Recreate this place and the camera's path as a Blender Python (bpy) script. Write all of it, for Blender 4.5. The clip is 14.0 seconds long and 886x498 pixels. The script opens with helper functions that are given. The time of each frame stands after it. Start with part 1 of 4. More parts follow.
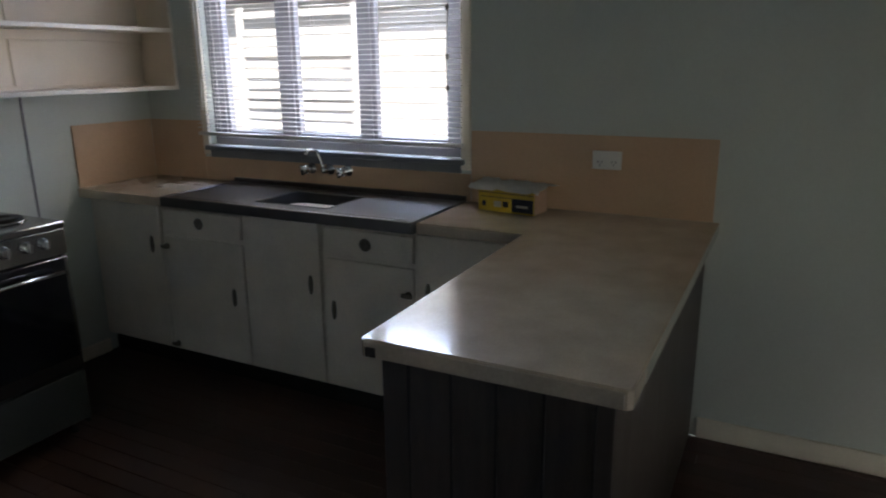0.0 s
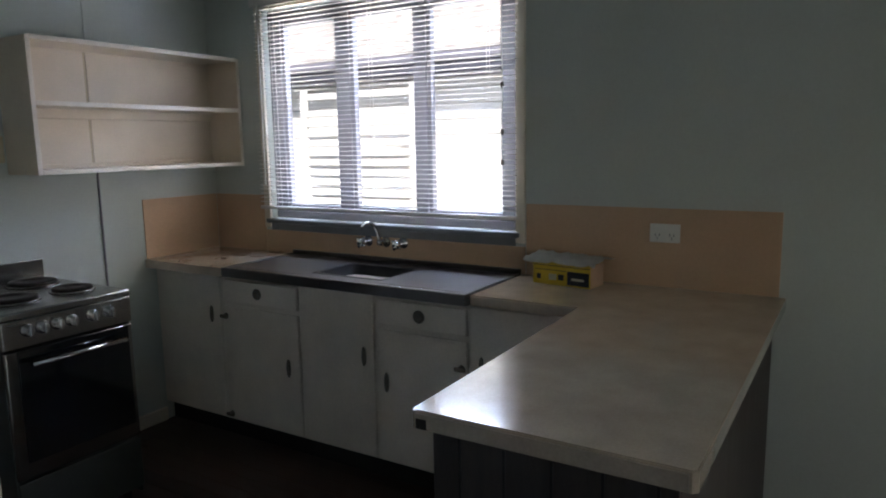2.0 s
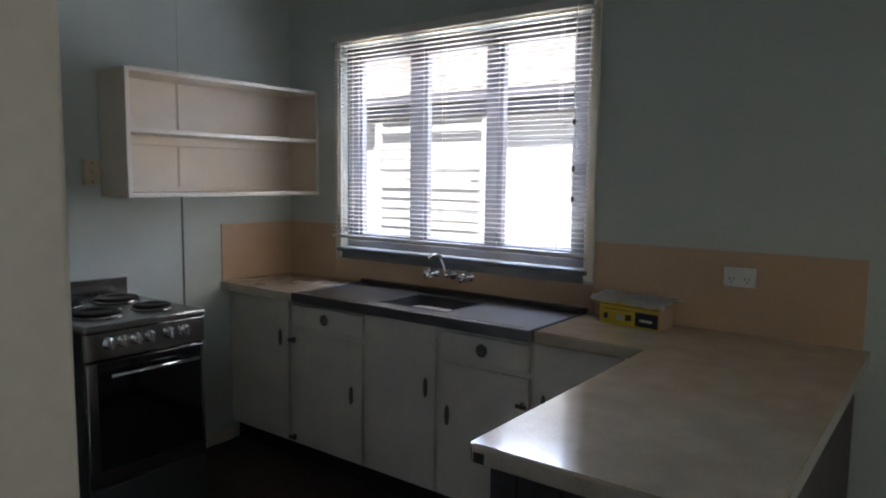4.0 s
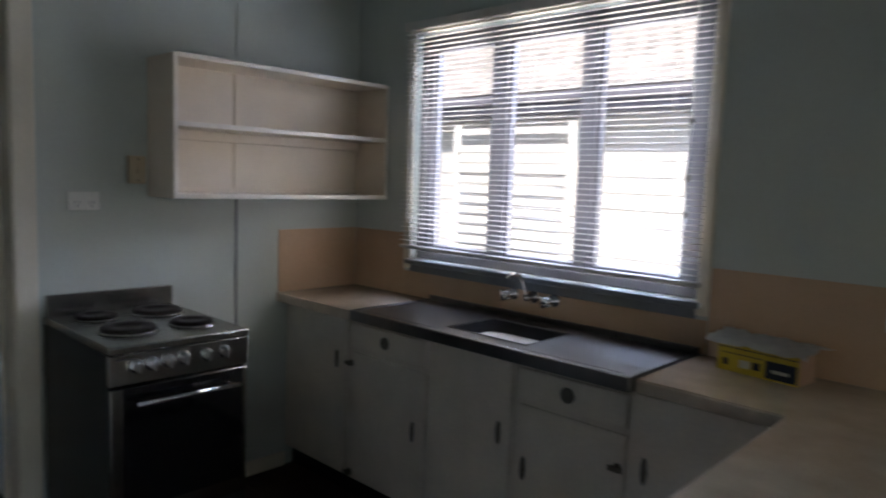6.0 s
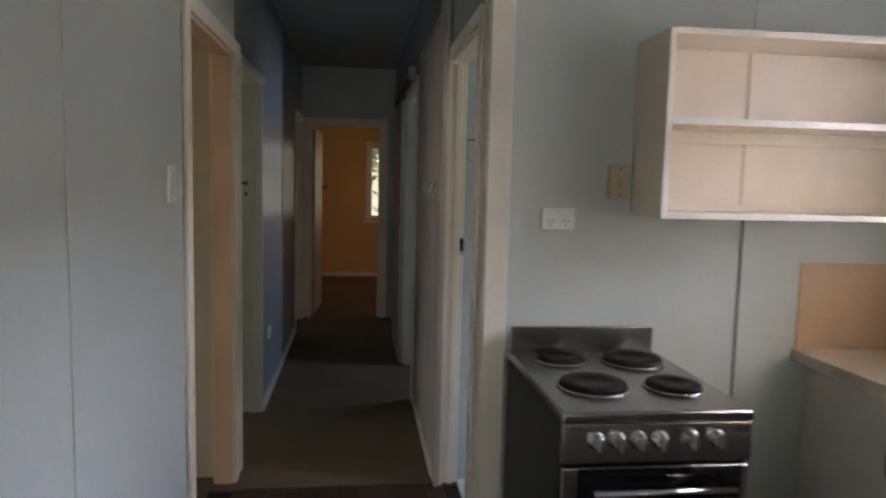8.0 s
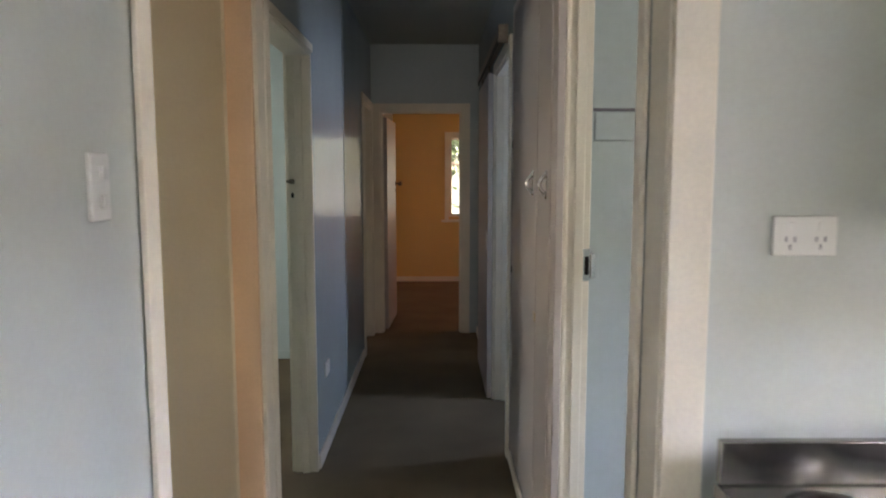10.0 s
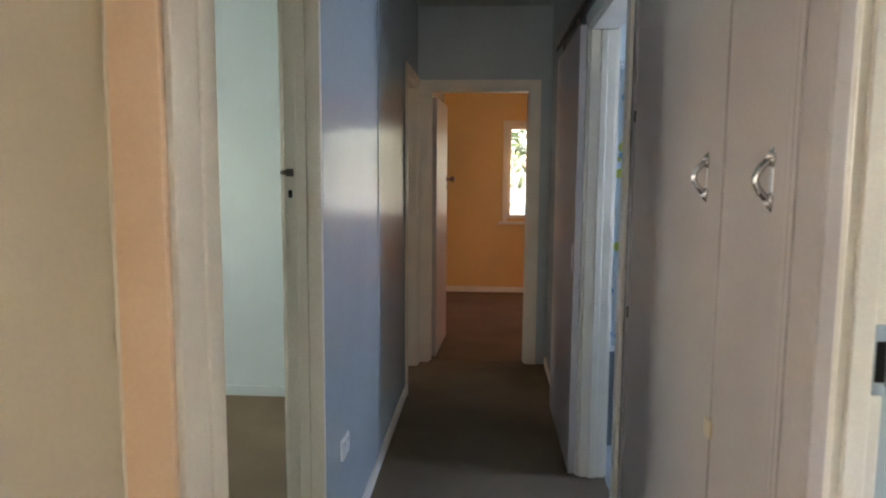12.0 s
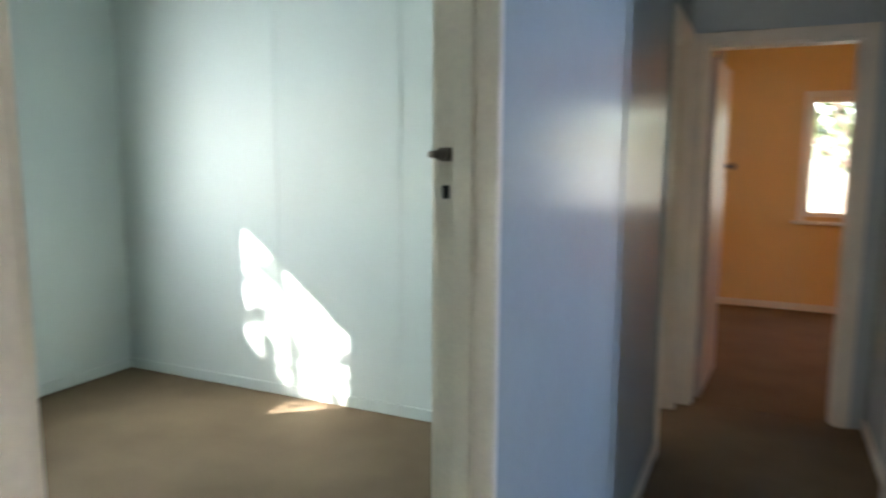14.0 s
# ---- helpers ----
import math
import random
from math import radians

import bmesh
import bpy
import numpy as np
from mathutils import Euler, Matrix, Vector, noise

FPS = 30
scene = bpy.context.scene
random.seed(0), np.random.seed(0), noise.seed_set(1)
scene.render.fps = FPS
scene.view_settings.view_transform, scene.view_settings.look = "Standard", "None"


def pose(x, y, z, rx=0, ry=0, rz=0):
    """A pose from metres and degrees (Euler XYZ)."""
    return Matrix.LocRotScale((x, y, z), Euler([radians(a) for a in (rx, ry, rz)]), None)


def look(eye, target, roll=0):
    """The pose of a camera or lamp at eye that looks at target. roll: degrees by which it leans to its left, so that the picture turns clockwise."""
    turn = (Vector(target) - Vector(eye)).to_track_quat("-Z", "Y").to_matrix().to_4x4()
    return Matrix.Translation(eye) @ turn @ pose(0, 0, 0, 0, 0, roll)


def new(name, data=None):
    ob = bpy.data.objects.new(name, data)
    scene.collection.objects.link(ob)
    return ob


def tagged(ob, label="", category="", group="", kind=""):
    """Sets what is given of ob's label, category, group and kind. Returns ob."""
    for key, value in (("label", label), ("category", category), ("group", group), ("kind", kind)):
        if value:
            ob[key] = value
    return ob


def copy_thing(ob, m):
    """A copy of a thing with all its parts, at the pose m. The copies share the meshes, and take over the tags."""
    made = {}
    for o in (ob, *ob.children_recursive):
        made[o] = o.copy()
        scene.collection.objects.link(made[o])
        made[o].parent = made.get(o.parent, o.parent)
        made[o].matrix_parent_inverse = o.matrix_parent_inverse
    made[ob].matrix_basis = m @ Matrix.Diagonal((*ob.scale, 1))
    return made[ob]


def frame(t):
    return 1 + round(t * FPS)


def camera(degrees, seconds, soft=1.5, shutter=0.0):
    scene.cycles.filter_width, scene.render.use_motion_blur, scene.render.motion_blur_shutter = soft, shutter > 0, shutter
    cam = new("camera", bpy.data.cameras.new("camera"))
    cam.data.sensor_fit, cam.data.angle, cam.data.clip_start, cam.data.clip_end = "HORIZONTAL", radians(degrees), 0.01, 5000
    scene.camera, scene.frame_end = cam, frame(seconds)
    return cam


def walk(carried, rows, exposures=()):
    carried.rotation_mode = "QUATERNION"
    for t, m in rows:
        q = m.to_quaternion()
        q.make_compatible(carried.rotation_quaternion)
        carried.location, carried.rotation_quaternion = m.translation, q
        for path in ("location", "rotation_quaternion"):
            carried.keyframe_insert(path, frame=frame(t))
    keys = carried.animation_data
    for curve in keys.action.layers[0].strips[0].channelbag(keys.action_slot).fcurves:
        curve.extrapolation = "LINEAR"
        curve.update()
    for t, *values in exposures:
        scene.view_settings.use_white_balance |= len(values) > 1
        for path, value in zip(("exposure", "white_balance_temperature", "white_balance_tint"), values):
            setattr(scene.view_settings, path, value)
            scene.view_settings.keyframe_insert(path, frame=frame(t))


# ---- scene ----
cam = camera(65.4, 14.0, soft=2.0, shutter=0.5)
PATH = [
    (0, (0.358, 0.304, 1.527), (2.079, 1.178, 1.005), -0.6),
    (0.5, (0.361, 0.296, 1.5), (2.034, 1.28, 1.016), -1.9),
    (1, (0.361, 0.289, 1.511), (2.03, 1.315, 1.109), -1.5),
    (1.5, (0.367, 0.304, 1.508), (2.053, 1.328, 1.18), -0.9),
    (2, (0.366, 0.305, 1.51), (2.05, 1.336, 1.205), -1.0),
    (4.5, (0.36, 0.295, 1.502), (1.915, 1.532, 1.28), 0.4),
    (5, (0.405, 0.354, 1.492), (1.947, 1.597, 1.216), 0.0),
    (5.5, (0.568, 0.457, 1.511), (2.118, 1.704, 1.299), 3.4),
    (6, (0.718, 0.591, 1.518), (2.161, 1.961, 1.316), 2.0),
    (6.5, (0.887, 0.684, 1.512), (1.931, 2.377, 1.303), 1.2),
    (7, (1.025, 0.802, 1.504), (1.666, 2.682, 1.269), 1.8),
    (7.5, (1.041, 1.01, 1.488), (1.449, 2.956, 1.266), 3.4),
    (8, (1.052, 1.254, 1.504), (1.298, 3.229, 1.305), 1.4),
    (8.5, (1.093, 1.491, 1.505), (1.157, 3.481, 1.321), 0.8),
    (9, (1.128, 1.715, 1.51), (1.108, 3.706, 1.326), 0.2),
    (11.5, (0.943, 3.279, 1.465), (1.025, 5.257, 1.185), -0.4),
    (12, (0.976, 3.52, 1.467), (0.852, 5.503, 1.24), 0.4),
    (12.5, (1.014, 3.721, 1.467), (0.857, 5.698, 1.21), 0.3),
    (13, (0.944, 3.995, 1.454), (0.79, 5.974, 1.214), 0.9),
    (13.5, (0.884, 4.227, 1.495), (0.558, 6.175, 1.183), -0.9),
    (14, (0.88, 4.523, 1.455), (0.044, 6.319, 1.185), 0.3),
]
EXPOSURES = [(0.0, 0.65, 6550, 11), (2.0, 0.75, 6450, 11), (5.0, 0.65, 6450, 12), (6.5, 0.5, 6550, 13), (7.0, 0.65, 6700, 13), (7.5, 1.1, 7150, 16), (8.0, 1.6, 7250, 18), (9.0, 2.2, 7350, 19), (11.5, 3.1, 7200, 18), (12.5, 3.35, 7150, 17), (13.0, 3.45, 6950, 16), (14.0, 3.45, 6700, 14)]
walk(cam, [(t, look(eye, target, roll)) for t, eye, target, roll in PATH], EXPOSURES)

# ---- light ----
SUN = Vector((1.0, 0.9, -0.8)).normalized()          # the way the sunlight travels
world = bpy.data.worlds.new("sky")
scene.world = world
world.use_nodes = True
sky = world.node_tree.nodes.new("ShaderNodeTexSky")
sky.sky_type, sky.sun_disc = "NISHITA", False
sky.sun_elevation = math.asin(-SUN.z)
sky.sun_rotation = math.atan2(-SUN.x, -SUN.y)
world.node_tree.links.new(sky.outputs[0], world.node_tree.nodes["Background"].inputs[0])
world.node_tree.nodes["Background"].inputs[1].default_value = 0.15

sun = new("sun", bpy.data.lights.new("sun", "SUN"))
sun.data.energy, sun.data.angle, sun.data.color = 5.0, radians(0.5), (1.0, 0.95, 0.88)
sun.matrix_world = look((0, 0, 30), Vector((0, 0, 30)) + SUN)


def window_light(name, centre, way, width, height, watts, color):
    """The light of the sky, or of the sunlit ground, at the outer side of a window's opening."""
    lamp = new(name, bpy.data.lights.new(name, "AREA"))
    lamp.data.shape, lamp.data.size, lamp.data.size_y = "RECTANGLE", width, height
    lamp.data.energy, lamp.data.color = watts, color
    lamp.matrix_world = look(centre, Vector(centre) + Vector(way))
    return lamp


window_light("skylight_kitchen", (4.7, 2.35, 3.24), (-2.4, 0, -2.0), 2.6, 1.6, 255, (0.56, 0.70, 1.0))
window_light("ground_bounce_kitchen", (4.25, 2.35, 0.45), (-1, -0.1, 0.75), 2.4, 0.7, 74, (1.0, 0.95, 0.88))
window_light("skylight_laundry", (3.36, 3.92, 1.6), (-1, 0.05, -0.1), 0.32, 0.6, 1.7, (1.0, 0.96, 0.92))
window_light("skylight_bathroom", (3.36, 6.6, 1.6), (-1, 0, -0.2), 0.7, 0.9, 2.3, (0.44, 0.62, 1.0))
window_light("skylight_bedroom", (-3.3, 6.48, 1.5), (1, 0.4, -0.3), 0.7, 0.8, 3.7, (0.84, 0.95, 1.0))
window_light("skylight_first_room", (-3.3, 2.5, 1.5), (0.35, 1, 0), 0.75, 1.1, 2.3, (1.0, 0.74, 0.48))
window_light("skylight_third_room", (-3.3, 9.6, 1.5), (1, -0.2, 0), 1.2, 1.1, 0.9, (1.0, 0.80, 0.55))
window_light("skylight_end_room", (3.36, 10.45, 1.5), (-1, 0, -0.5), 0.45, 0.9, 1.45, (1.0, 0.38, 0.065))
# added fill from the unseen dining end, to brighten the kitchen
window_light("skylight_dining", (1.05, -2.4, 1.35), (0, 1, 0.05), 1.0, 0.8, 2.6, (0.95, 0.97, 1.0))


# ---- materials ----
def srgb(*c):
    return tuple(v / 12.92 if v <= 0.04045 else ((v + 0.055) / 1.055) ** 2.4 for v in c) + (1.0,)


def material(name, color, rough=0.6, metal=0.0, vary=0.12, scale=3.0, grain=60.0, bump=0.12, stretch=(1, 1, 1), second=None, per_piece=0.0, spec=0.5, rough_vary=0.08):
    """Paint, timber, metal or cloth: large stains and a fine grain, both in metres, with a fine relief."""
    m = bpy.data.materials.new(name)
    m.use_nodes = True
    n, l = m.node_tree.nodes, m.node_tree.links
    b = n["Principled BSDF"]
    geo = n.new("ShaderNodeNewGeometry")
    mapping = n.new("ShaderNodeMapping")
    mapping.inputs["Scale"].default_value = stretch
    l.new(geo.outputs["Position"], mapping.inputs["Vector"])
    big, fine = n.new("ShaderNodeTexNoise"), n.new("ShaderNodeTexNoise")
    big.inputs["Scale"].default_value, big.inputs["Detail"].default_value = scale, 5
    fine.inputs["Scale"].default_value, fine.inputs["Detail"].default_value = grain, 3
    for t in (big, fine):
        l.new(mapping.outputs[0], t.inputs["Vector"])
    mix = n.new("ShaderNodeMath")
    mix.operation = "MULTIPLY_ADD"
    l.new(big.outputs["Fac"], mix.inputs[0])
    mix.inputs[1].default_value = 0.65
    half = n.new("ShaderNodeMath")
    half.operation = "MULTIPLY"
    l.new(fine.outputs["Fac"], half.inputs[0])
    half.inputs[1].default_value = 0.35
    l.new(half.outputs[0], mix.inputs[2])
    value = mix.outputs[0]
    if per_piece:
        info = n.new("ShaderNodeObjectInfo")
        add = n.new("ShaderNodeMath")
        add.operation = "MULTIPLY_ADD"
        l.new(info.outputs["Random"], add.inputs[0])
        add.inputs[1].default_value = per_piece
        l.new(value, add.inputs[2])
        value = add.outputs[0]
    ramp = n.new("ShaderNodeMapRange")
    ramp.inputs["From Min"].default_value, ramp.inputs["From Max"].default_value = 0.3, 0.7 + per_piece
    l.new(value, ramp.inputs["Value"])
    col = n.new("ShaderNodeMix")
    col.data_type = "RGBA"
    low = second or tuple(c * (1 - 2 * vary) for c in color[:3]) + (1,)
    high = tuple(min(1, c * (1 + vary * 0.4)) for c in color[:3]) + (1,)
    col.inputs["A"].default_value, col.inputs["B"].default_value = low, high
    l.new(ramp.outputs[0], col.inputs["Factor"])
    l.new(col.outputs["Result"], b.inputs["Base Color"])
    r = n.new("ShaderNodeMapRange")
    r.inputs["To Min"].default_value, r.inputs["To Max"].default_value = max(0.02, rough - rough_vary), min(1, rough + rough_vary)
    l.new(big.outputs["Fac"], r.inputs["Value"])
    l.new(r.outputs[0], b.inputs["Roughness"])
    b.inputs["Metallic"].default_value = metal
    b.inputs["Specular IOR Level"].default_value = spec
    if bump:
        bp = n.new("ShaderNodeBump")
        bp.inputs["Strength"].default_value, bp.inputs["Distance"].default_value = bump, 0.004
        l.new(fine.outputs["Fac"], bp.inputs["Height"])
        l.new(bp.outputs[0], b.inputs["Normal"])
    return m


M_TEAL = material("pale_teal_paint", (0.568, 0.605, 0.56, 1), 0.42, vary=0.05, scale=1.3, grain=90, bump=0.05)
M_HALL = material("pale_teal_gloss_paint", (0.47, 0.53, 0.53, 1), 0.24, rough_vary=0.03, vary=0.05, scale=1.3, grain=40, bump=0.05)
M_BED = material("pale_aqua_paint", (0.62, 0.70, 0.68, 1), 0.5, vary=0.04, scale=1.2, grain=80, bump=0.05)
M_CREAM = material("cream_wall_paint", (0.66, 0.56, 0.42, 1), 0.5, vary=0.05, scale=1.4, grain=80, bump=0.05)
M_TAUPE = material("taupe_wall_paint", (0.72, 0.70, 0.60, 1), 0.5, vary=0.05, scale=1.4, grain=80, bump=0.05)
# cream lining with the first room's warm light put into its colour
M_JAMB = material("cream_jamb_warm_lit", (0.78, 0.56, 0.37, 1), 0.42, vary=0.06, scale=4, grain=120, bump=0.06)
# sill and apron grey, its darkness standing in for their backlit shade
M_SILL = material("grey_with_sill_shade", (0.20, 0.21, 0.22, 1), 0.45, vary=0.1, scale=6, grain=100, bump=0.06)
# end room's cream walls, the amber light partly mixed into the colour
M_YELLOW = material("cream_wall_amber_lit", (0.72, 0.47, 0.18, 1), 0.5, vary=0.05, scale=1.4, grain=80, bump=0.05)
M_TRIM = material("cream_trim_paint", (0.82, 0.76, 0.64, 1), 0.42, vary=0.08, scale=4, grain=120, bump=0.06)
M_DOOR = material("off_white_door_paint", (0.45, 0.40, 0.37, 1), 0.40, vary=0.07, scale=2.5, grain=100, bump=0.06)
M_CUPBOARD = material("cream_cupboard_paint", (0.80, 0.73, 0.64, 1), 0.40, vary=0.10, scale=5, grain=90, bump=0.07)
M_SHELF = material("pinkish_shelf_paint", (0.74, 0.63, 0.50, 1), 0.42, vary=0.06, scale=5, grain=90, bump=0.06)
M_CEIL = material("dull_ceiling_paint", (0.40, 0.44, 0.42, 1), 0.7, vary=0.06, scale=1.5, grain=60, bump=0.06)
M_PEACH = material("peach_splashback", (0.60, 0.40, 0.255, 1), 0.42, vary=0.07, scale=4, grain=70, bump=0.03)
M_LAMINATE = material("beige_laminate", (0.60, 0.49, 0.38, 1), 0.10, vary=0.12, scale=9, grain=160, bump=0.01, rough_vary=0.03, spec=0.7)
M_LAMINATE.node_tree.nodes["Principled BSDF"].inputs["Coat Weight"].default_value = 0.5
M_LAMINATE.node_tree.nodes["Principled BSDF"].inputs["Coat Roughness"].default_value = 0.13
M_EDGE = material("worn_laminate_edge", (0.48, 0.40, 0.32, 1), 0.4, vary=0.15, scale=9, grain=120, bump=0.05)
M_STEEL = material("brushed_steel", (0.36, 0.35, 0.335, 1), 0.25, metal=1.0, vary=0.04, scale=5, grain=200, bump=0.0, stretch=(0.6, 2.5, 2.5), rough_vary=0.025)
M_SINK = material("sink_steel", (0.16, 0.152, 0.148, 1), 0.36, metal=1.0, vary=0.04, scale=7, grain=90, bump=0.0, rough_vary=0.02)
# same sink steel, coloured darker for the shade inside the bowl
M_BOWL = material("sink_steel_shaded", (0.05, 0.05, 0.052, 1), 0.55, metal=1.0, vary=0.06, scale=7, grain=90, bump=0.0, rough_vary=0.03)
M_CHROME = material("chrome", (0.75, 0.75, 0.76, 1), 0.10, metal=1.0, vary=0.03, bump=0)
M_KNOB = material("bright_knob_metal", (0.72, 0.71, 0.69, 1), 0.26, metal=1.0, vary=0.04, bump=0, rough_vary=0.03)
M_PULL = material("worn_pull_metal", (0.20, 0.18, 0.16, 1), 0.42, metal=0.9, vary=0.2, scale=60, grain=300, bump=0.04)
M_TARNISH = material("tarnished_metal", (0.20, 0.17, 0.14, 1), 0.42, metal=0.9, vary=0.2, scale=60, grain=300, bump=0.05)
M_SIDE = material("grey_enamel", (0.042, 0.046, 0.043, 1), 0.42, vary=0.12, scale=4, grain=80, bump=0.03, spec=0.2)
M_BLACK = material("black_oven_glass", (0.008, 0.008, 0.009, 1), 0.08, vary=0.1, bump=0, spec=0.6)
M_IRON = material("cast_iron", (0.022, 0.017, 0.015, 1), 0.45, vary=0.3, scale=20, grain=160, bump=0.1, spec=0.10)
M_DARKGAP = material("dark_recess", (0.02, 0.018, 0.016, 1), 0.8, vary=0.2, bump=0)
M_PANEL = material("dark_brown_panel", (0.045, 0.032, 0.026, 1), 0.45, vary=0.3, scale=4, grain=60, bump=0.1, stretch=(8, 8, 0.6))
M_BOARD = material("red_brown_floorboard", (0.065, 0.030, 0.021, 1), 0.45, vary=0.3, scale=5, grain=70, bump=0.12, stretch=(6, 0.7, 6), per_piece=0.5)
M_CARPET = material("taupe_carpet", (0.22, 0.164, 0.106, 1), 0.95, vary=0.14, scale=2.2, grain=420, bump=0.6, spec=0.1)
M_PLASTIC = material("white_plastic", (0.78, 0.78, 0.74, 1), 0.42, vary=0.03, bump=0)
M_OLDPLASTIC = material("yellowed_plastic", (0.58, 0.47, 0.32, 1), 0.4, vary=0.06, bump=0)
M_BLIND = material("cream_blind_slat", (0.68, 0.65, 0.61, 1), 0.42, vary=0.05, bump=0.02)
# backlit shade of the kitchen frame and sashes is put into this colour
M_FRAME = material("window_frame_shaded", (0.20, 0.195, 0.215, 1), 0.4, vary=0.08, scale=6, grain=100, bump=0.06)
M_YBOX = material("yellow_carton", (0.62, 0.43, 0.03, 1), 0.4, vary=0.06, scale=14, bump=0.02)
M_NAVY = material("navy_print", (0.02, 0.022, 0.035, 1), 0.4, vary=0.1, bump=0)
M_WHITEPRINT = material("pale_print", (0.62, 0.58, 0.45, 1), 0.5, vary=0.1, bump=0)
M_PAPER = material("crumpled_paper", (0.80, 0.79, 0.76, 1), 0.7, vary=0.12, scale=25, grain=160, bump=0.2)
M_PINKBOX = material("peach_carton", (0.52, 0.33, 0.22, 1), 0.6, vary=0.08, scale=14, bump=0.02)
M_TILE = material("grey_floor_tile", (0.35, 0.37, 0.37, 1), 0.42, vary=0.12, scale=6, grain=80, bump=0.05)
M_GRASS = material("dry_ground", (0.30, 0.29, 0.20, 1), 0.95, vary=0.25, scale=0.8, grain=30, bump=0.4)
M_ROOF = material("roof_tile", (0.50, 0.46, 0.44, 1), 0.8, vary=0.2, scale=3, grain=40, bump=0.2)
M_WEATHER = material("white_weatherboard", (0.66, 0.63, 0.60, 1), 0.55, vary=0.05, scale=2, grain=50, bump=0.08)
M_GUTTER = material("gutter_paint", (0.17, 0.16, 0.19, 1), 0.5, vary=0.08, bump=0.03)
M_BARK = material("bark", (0.14, 0.10, 0.075, 1), 0.9, vary=0.3, scale=9, grain=40, bump=0.6)
M_LEAF = material("leaf", (0.075, 0.11, 0.04, 1), 0.5, vary=0.3, scale=3, grain=20, bump=0.05)


def glass():
    m = bpy.data.materials.new("clear_glass")
    m.use_nodes = True
    b = m.node_tree.nodes["Principled BSDF"]
    b.inputs["Transmission Weight"].default_value, b.inputs["Roughness"].default_value, b.inputs["IOR"].default_value = 1.0, 0.0, 1.02
    b.inputs["Base Color"].default_value = (0.97, 0.98, 0.98, 1)
    return m


def drop_cloth():
    """White cloth printed with blue and yellow drops, about 4 cm apart."""
    m = material("printed_shower_cloth", (0.70, 0.78, 0.80, 1), 0.6, vary=0.05, bump=0.05)
    n, l = m.node_tree.nodes, m.node_tree.links
    b = n["Principled BSDF"]
    geo = n.new("ShaderNodeNewGeometry")
    vor = n.new("ShaderNodeTexVoronoi")
    vor.inputs["Scale"].default_value = 12.0
    l.new(geo.outputs["Position"], vor.inputs["Vector"])
    inside = n.new("ShaderNodeMath")
    inside.operation, inside.inputs[1].default_value = "LESS_THAN", 0.33
    l.new(vor.outputs["Distance"], inside.inputs[0])
    pick = n.new("ShaderNodeSeparateColor")
    l.new(vor.outputs["Color"], pick.inputs[0])
    yellow = n.new("ShaderNodeMath")
    yellow.operation, yellow.inputs[1].default_value = "GREATER_THAN", 0.68
    l.new(pick.outputs[0], yellow.inputs[0])
    dye = n.new("ShaderNodeMix")
    dye.data_type = "RGBA"
    dye.inputs["A"].default_value, dye.inputs["B"].default_value = (0.06, 0.30, 0.55, 1), (0.55, 0.60, 0.12, 1)
    l.new(yellow.outputs[0], dye.inputs["Factor"])
    cloth = n.new("ShaderNodeMix")
    cloth.data_type = "RGBA"
    cloth.inputs["A"].default_value = (0.70, 0.78, 0.80, 1)
    l.new(inside.outputs[0], cloth.inputs["Factor"])
    l.new(dye.outputs["Result"], cloth.inputs["B"])
    l.new(cloth.outputs["Result"], b.inputs["Base Color"])
    return m


M_GLASS, M_CURTAIN = glass(), drop_cloth()


# ---- building helpers ----
def box(bm, x0, x1, y0, y1, z0, z1, bevel=0.0, index=0):
    made = bmesh.ops.create_cube(bm, size=1.0, matrix=Matrix.LocRotScale(((x0 + x1) / 2, (y0 + y1) / 2, (z0 + z1) / 2), None, (abs(x1 - x0), abs(y1 - y0), abs(z1 - z0))))
    verts = made["verts"]
    if bevel:
        edges = list({e for v in verts for e in v.link_edges})
        out = bmesh.ops.bevel(bm, geom=edges, offset=bevel, segments=2, profile=0.5, affect="EDGES")
        for f in out["faces"]:
            f.smooth = True
    return bm


def slab(*dims, bevel=0.0):
    return box(bmesh.new(), *dims, bevel=bevel)


def rod(bm, a, b, r0, r1=None, sides=16):
    a, b = Vector(a), Vector(b)
    m = Matrix.Translation((a + b) / 2) @ (b - a).to_track_quat("Z", "Y").to_matrix().to_4x4()
    made = bmesh.ops.create_cone(bm, cap_ends=True, segments=sides, radius1=r0, radius2=r0 if r1 is None else r1, depth=(b - a).length, matrix=m)
    for f in {f for v in made["verts"] for f in v.link_faces}:
        f.smooth = len(f.verts) == 4
    return bm


def lathe(bm, profile, m, sides=24):
    """Turns (radius, height) pairs about the local z axis of the pose m."""
    rings = []
    for r, h in profile:
        rings.append([bm.verts.new(m @ Vector((r * math.cos(2 * math.pi * k / sides), r * math.sin(2 * math.pi * k / sides), h))) for k in range(sides)])
    for a, b in zip(rings, rings[1:]):
        for k in range(sides):
            bm.faces.new((a[k], a[(k + 1) % sides], b[(k + 1) % sides], b[k])).smooth = True
    bm.faces.new(rings[0][::-1]), bm.faces.new(rings[-1])
    return bm


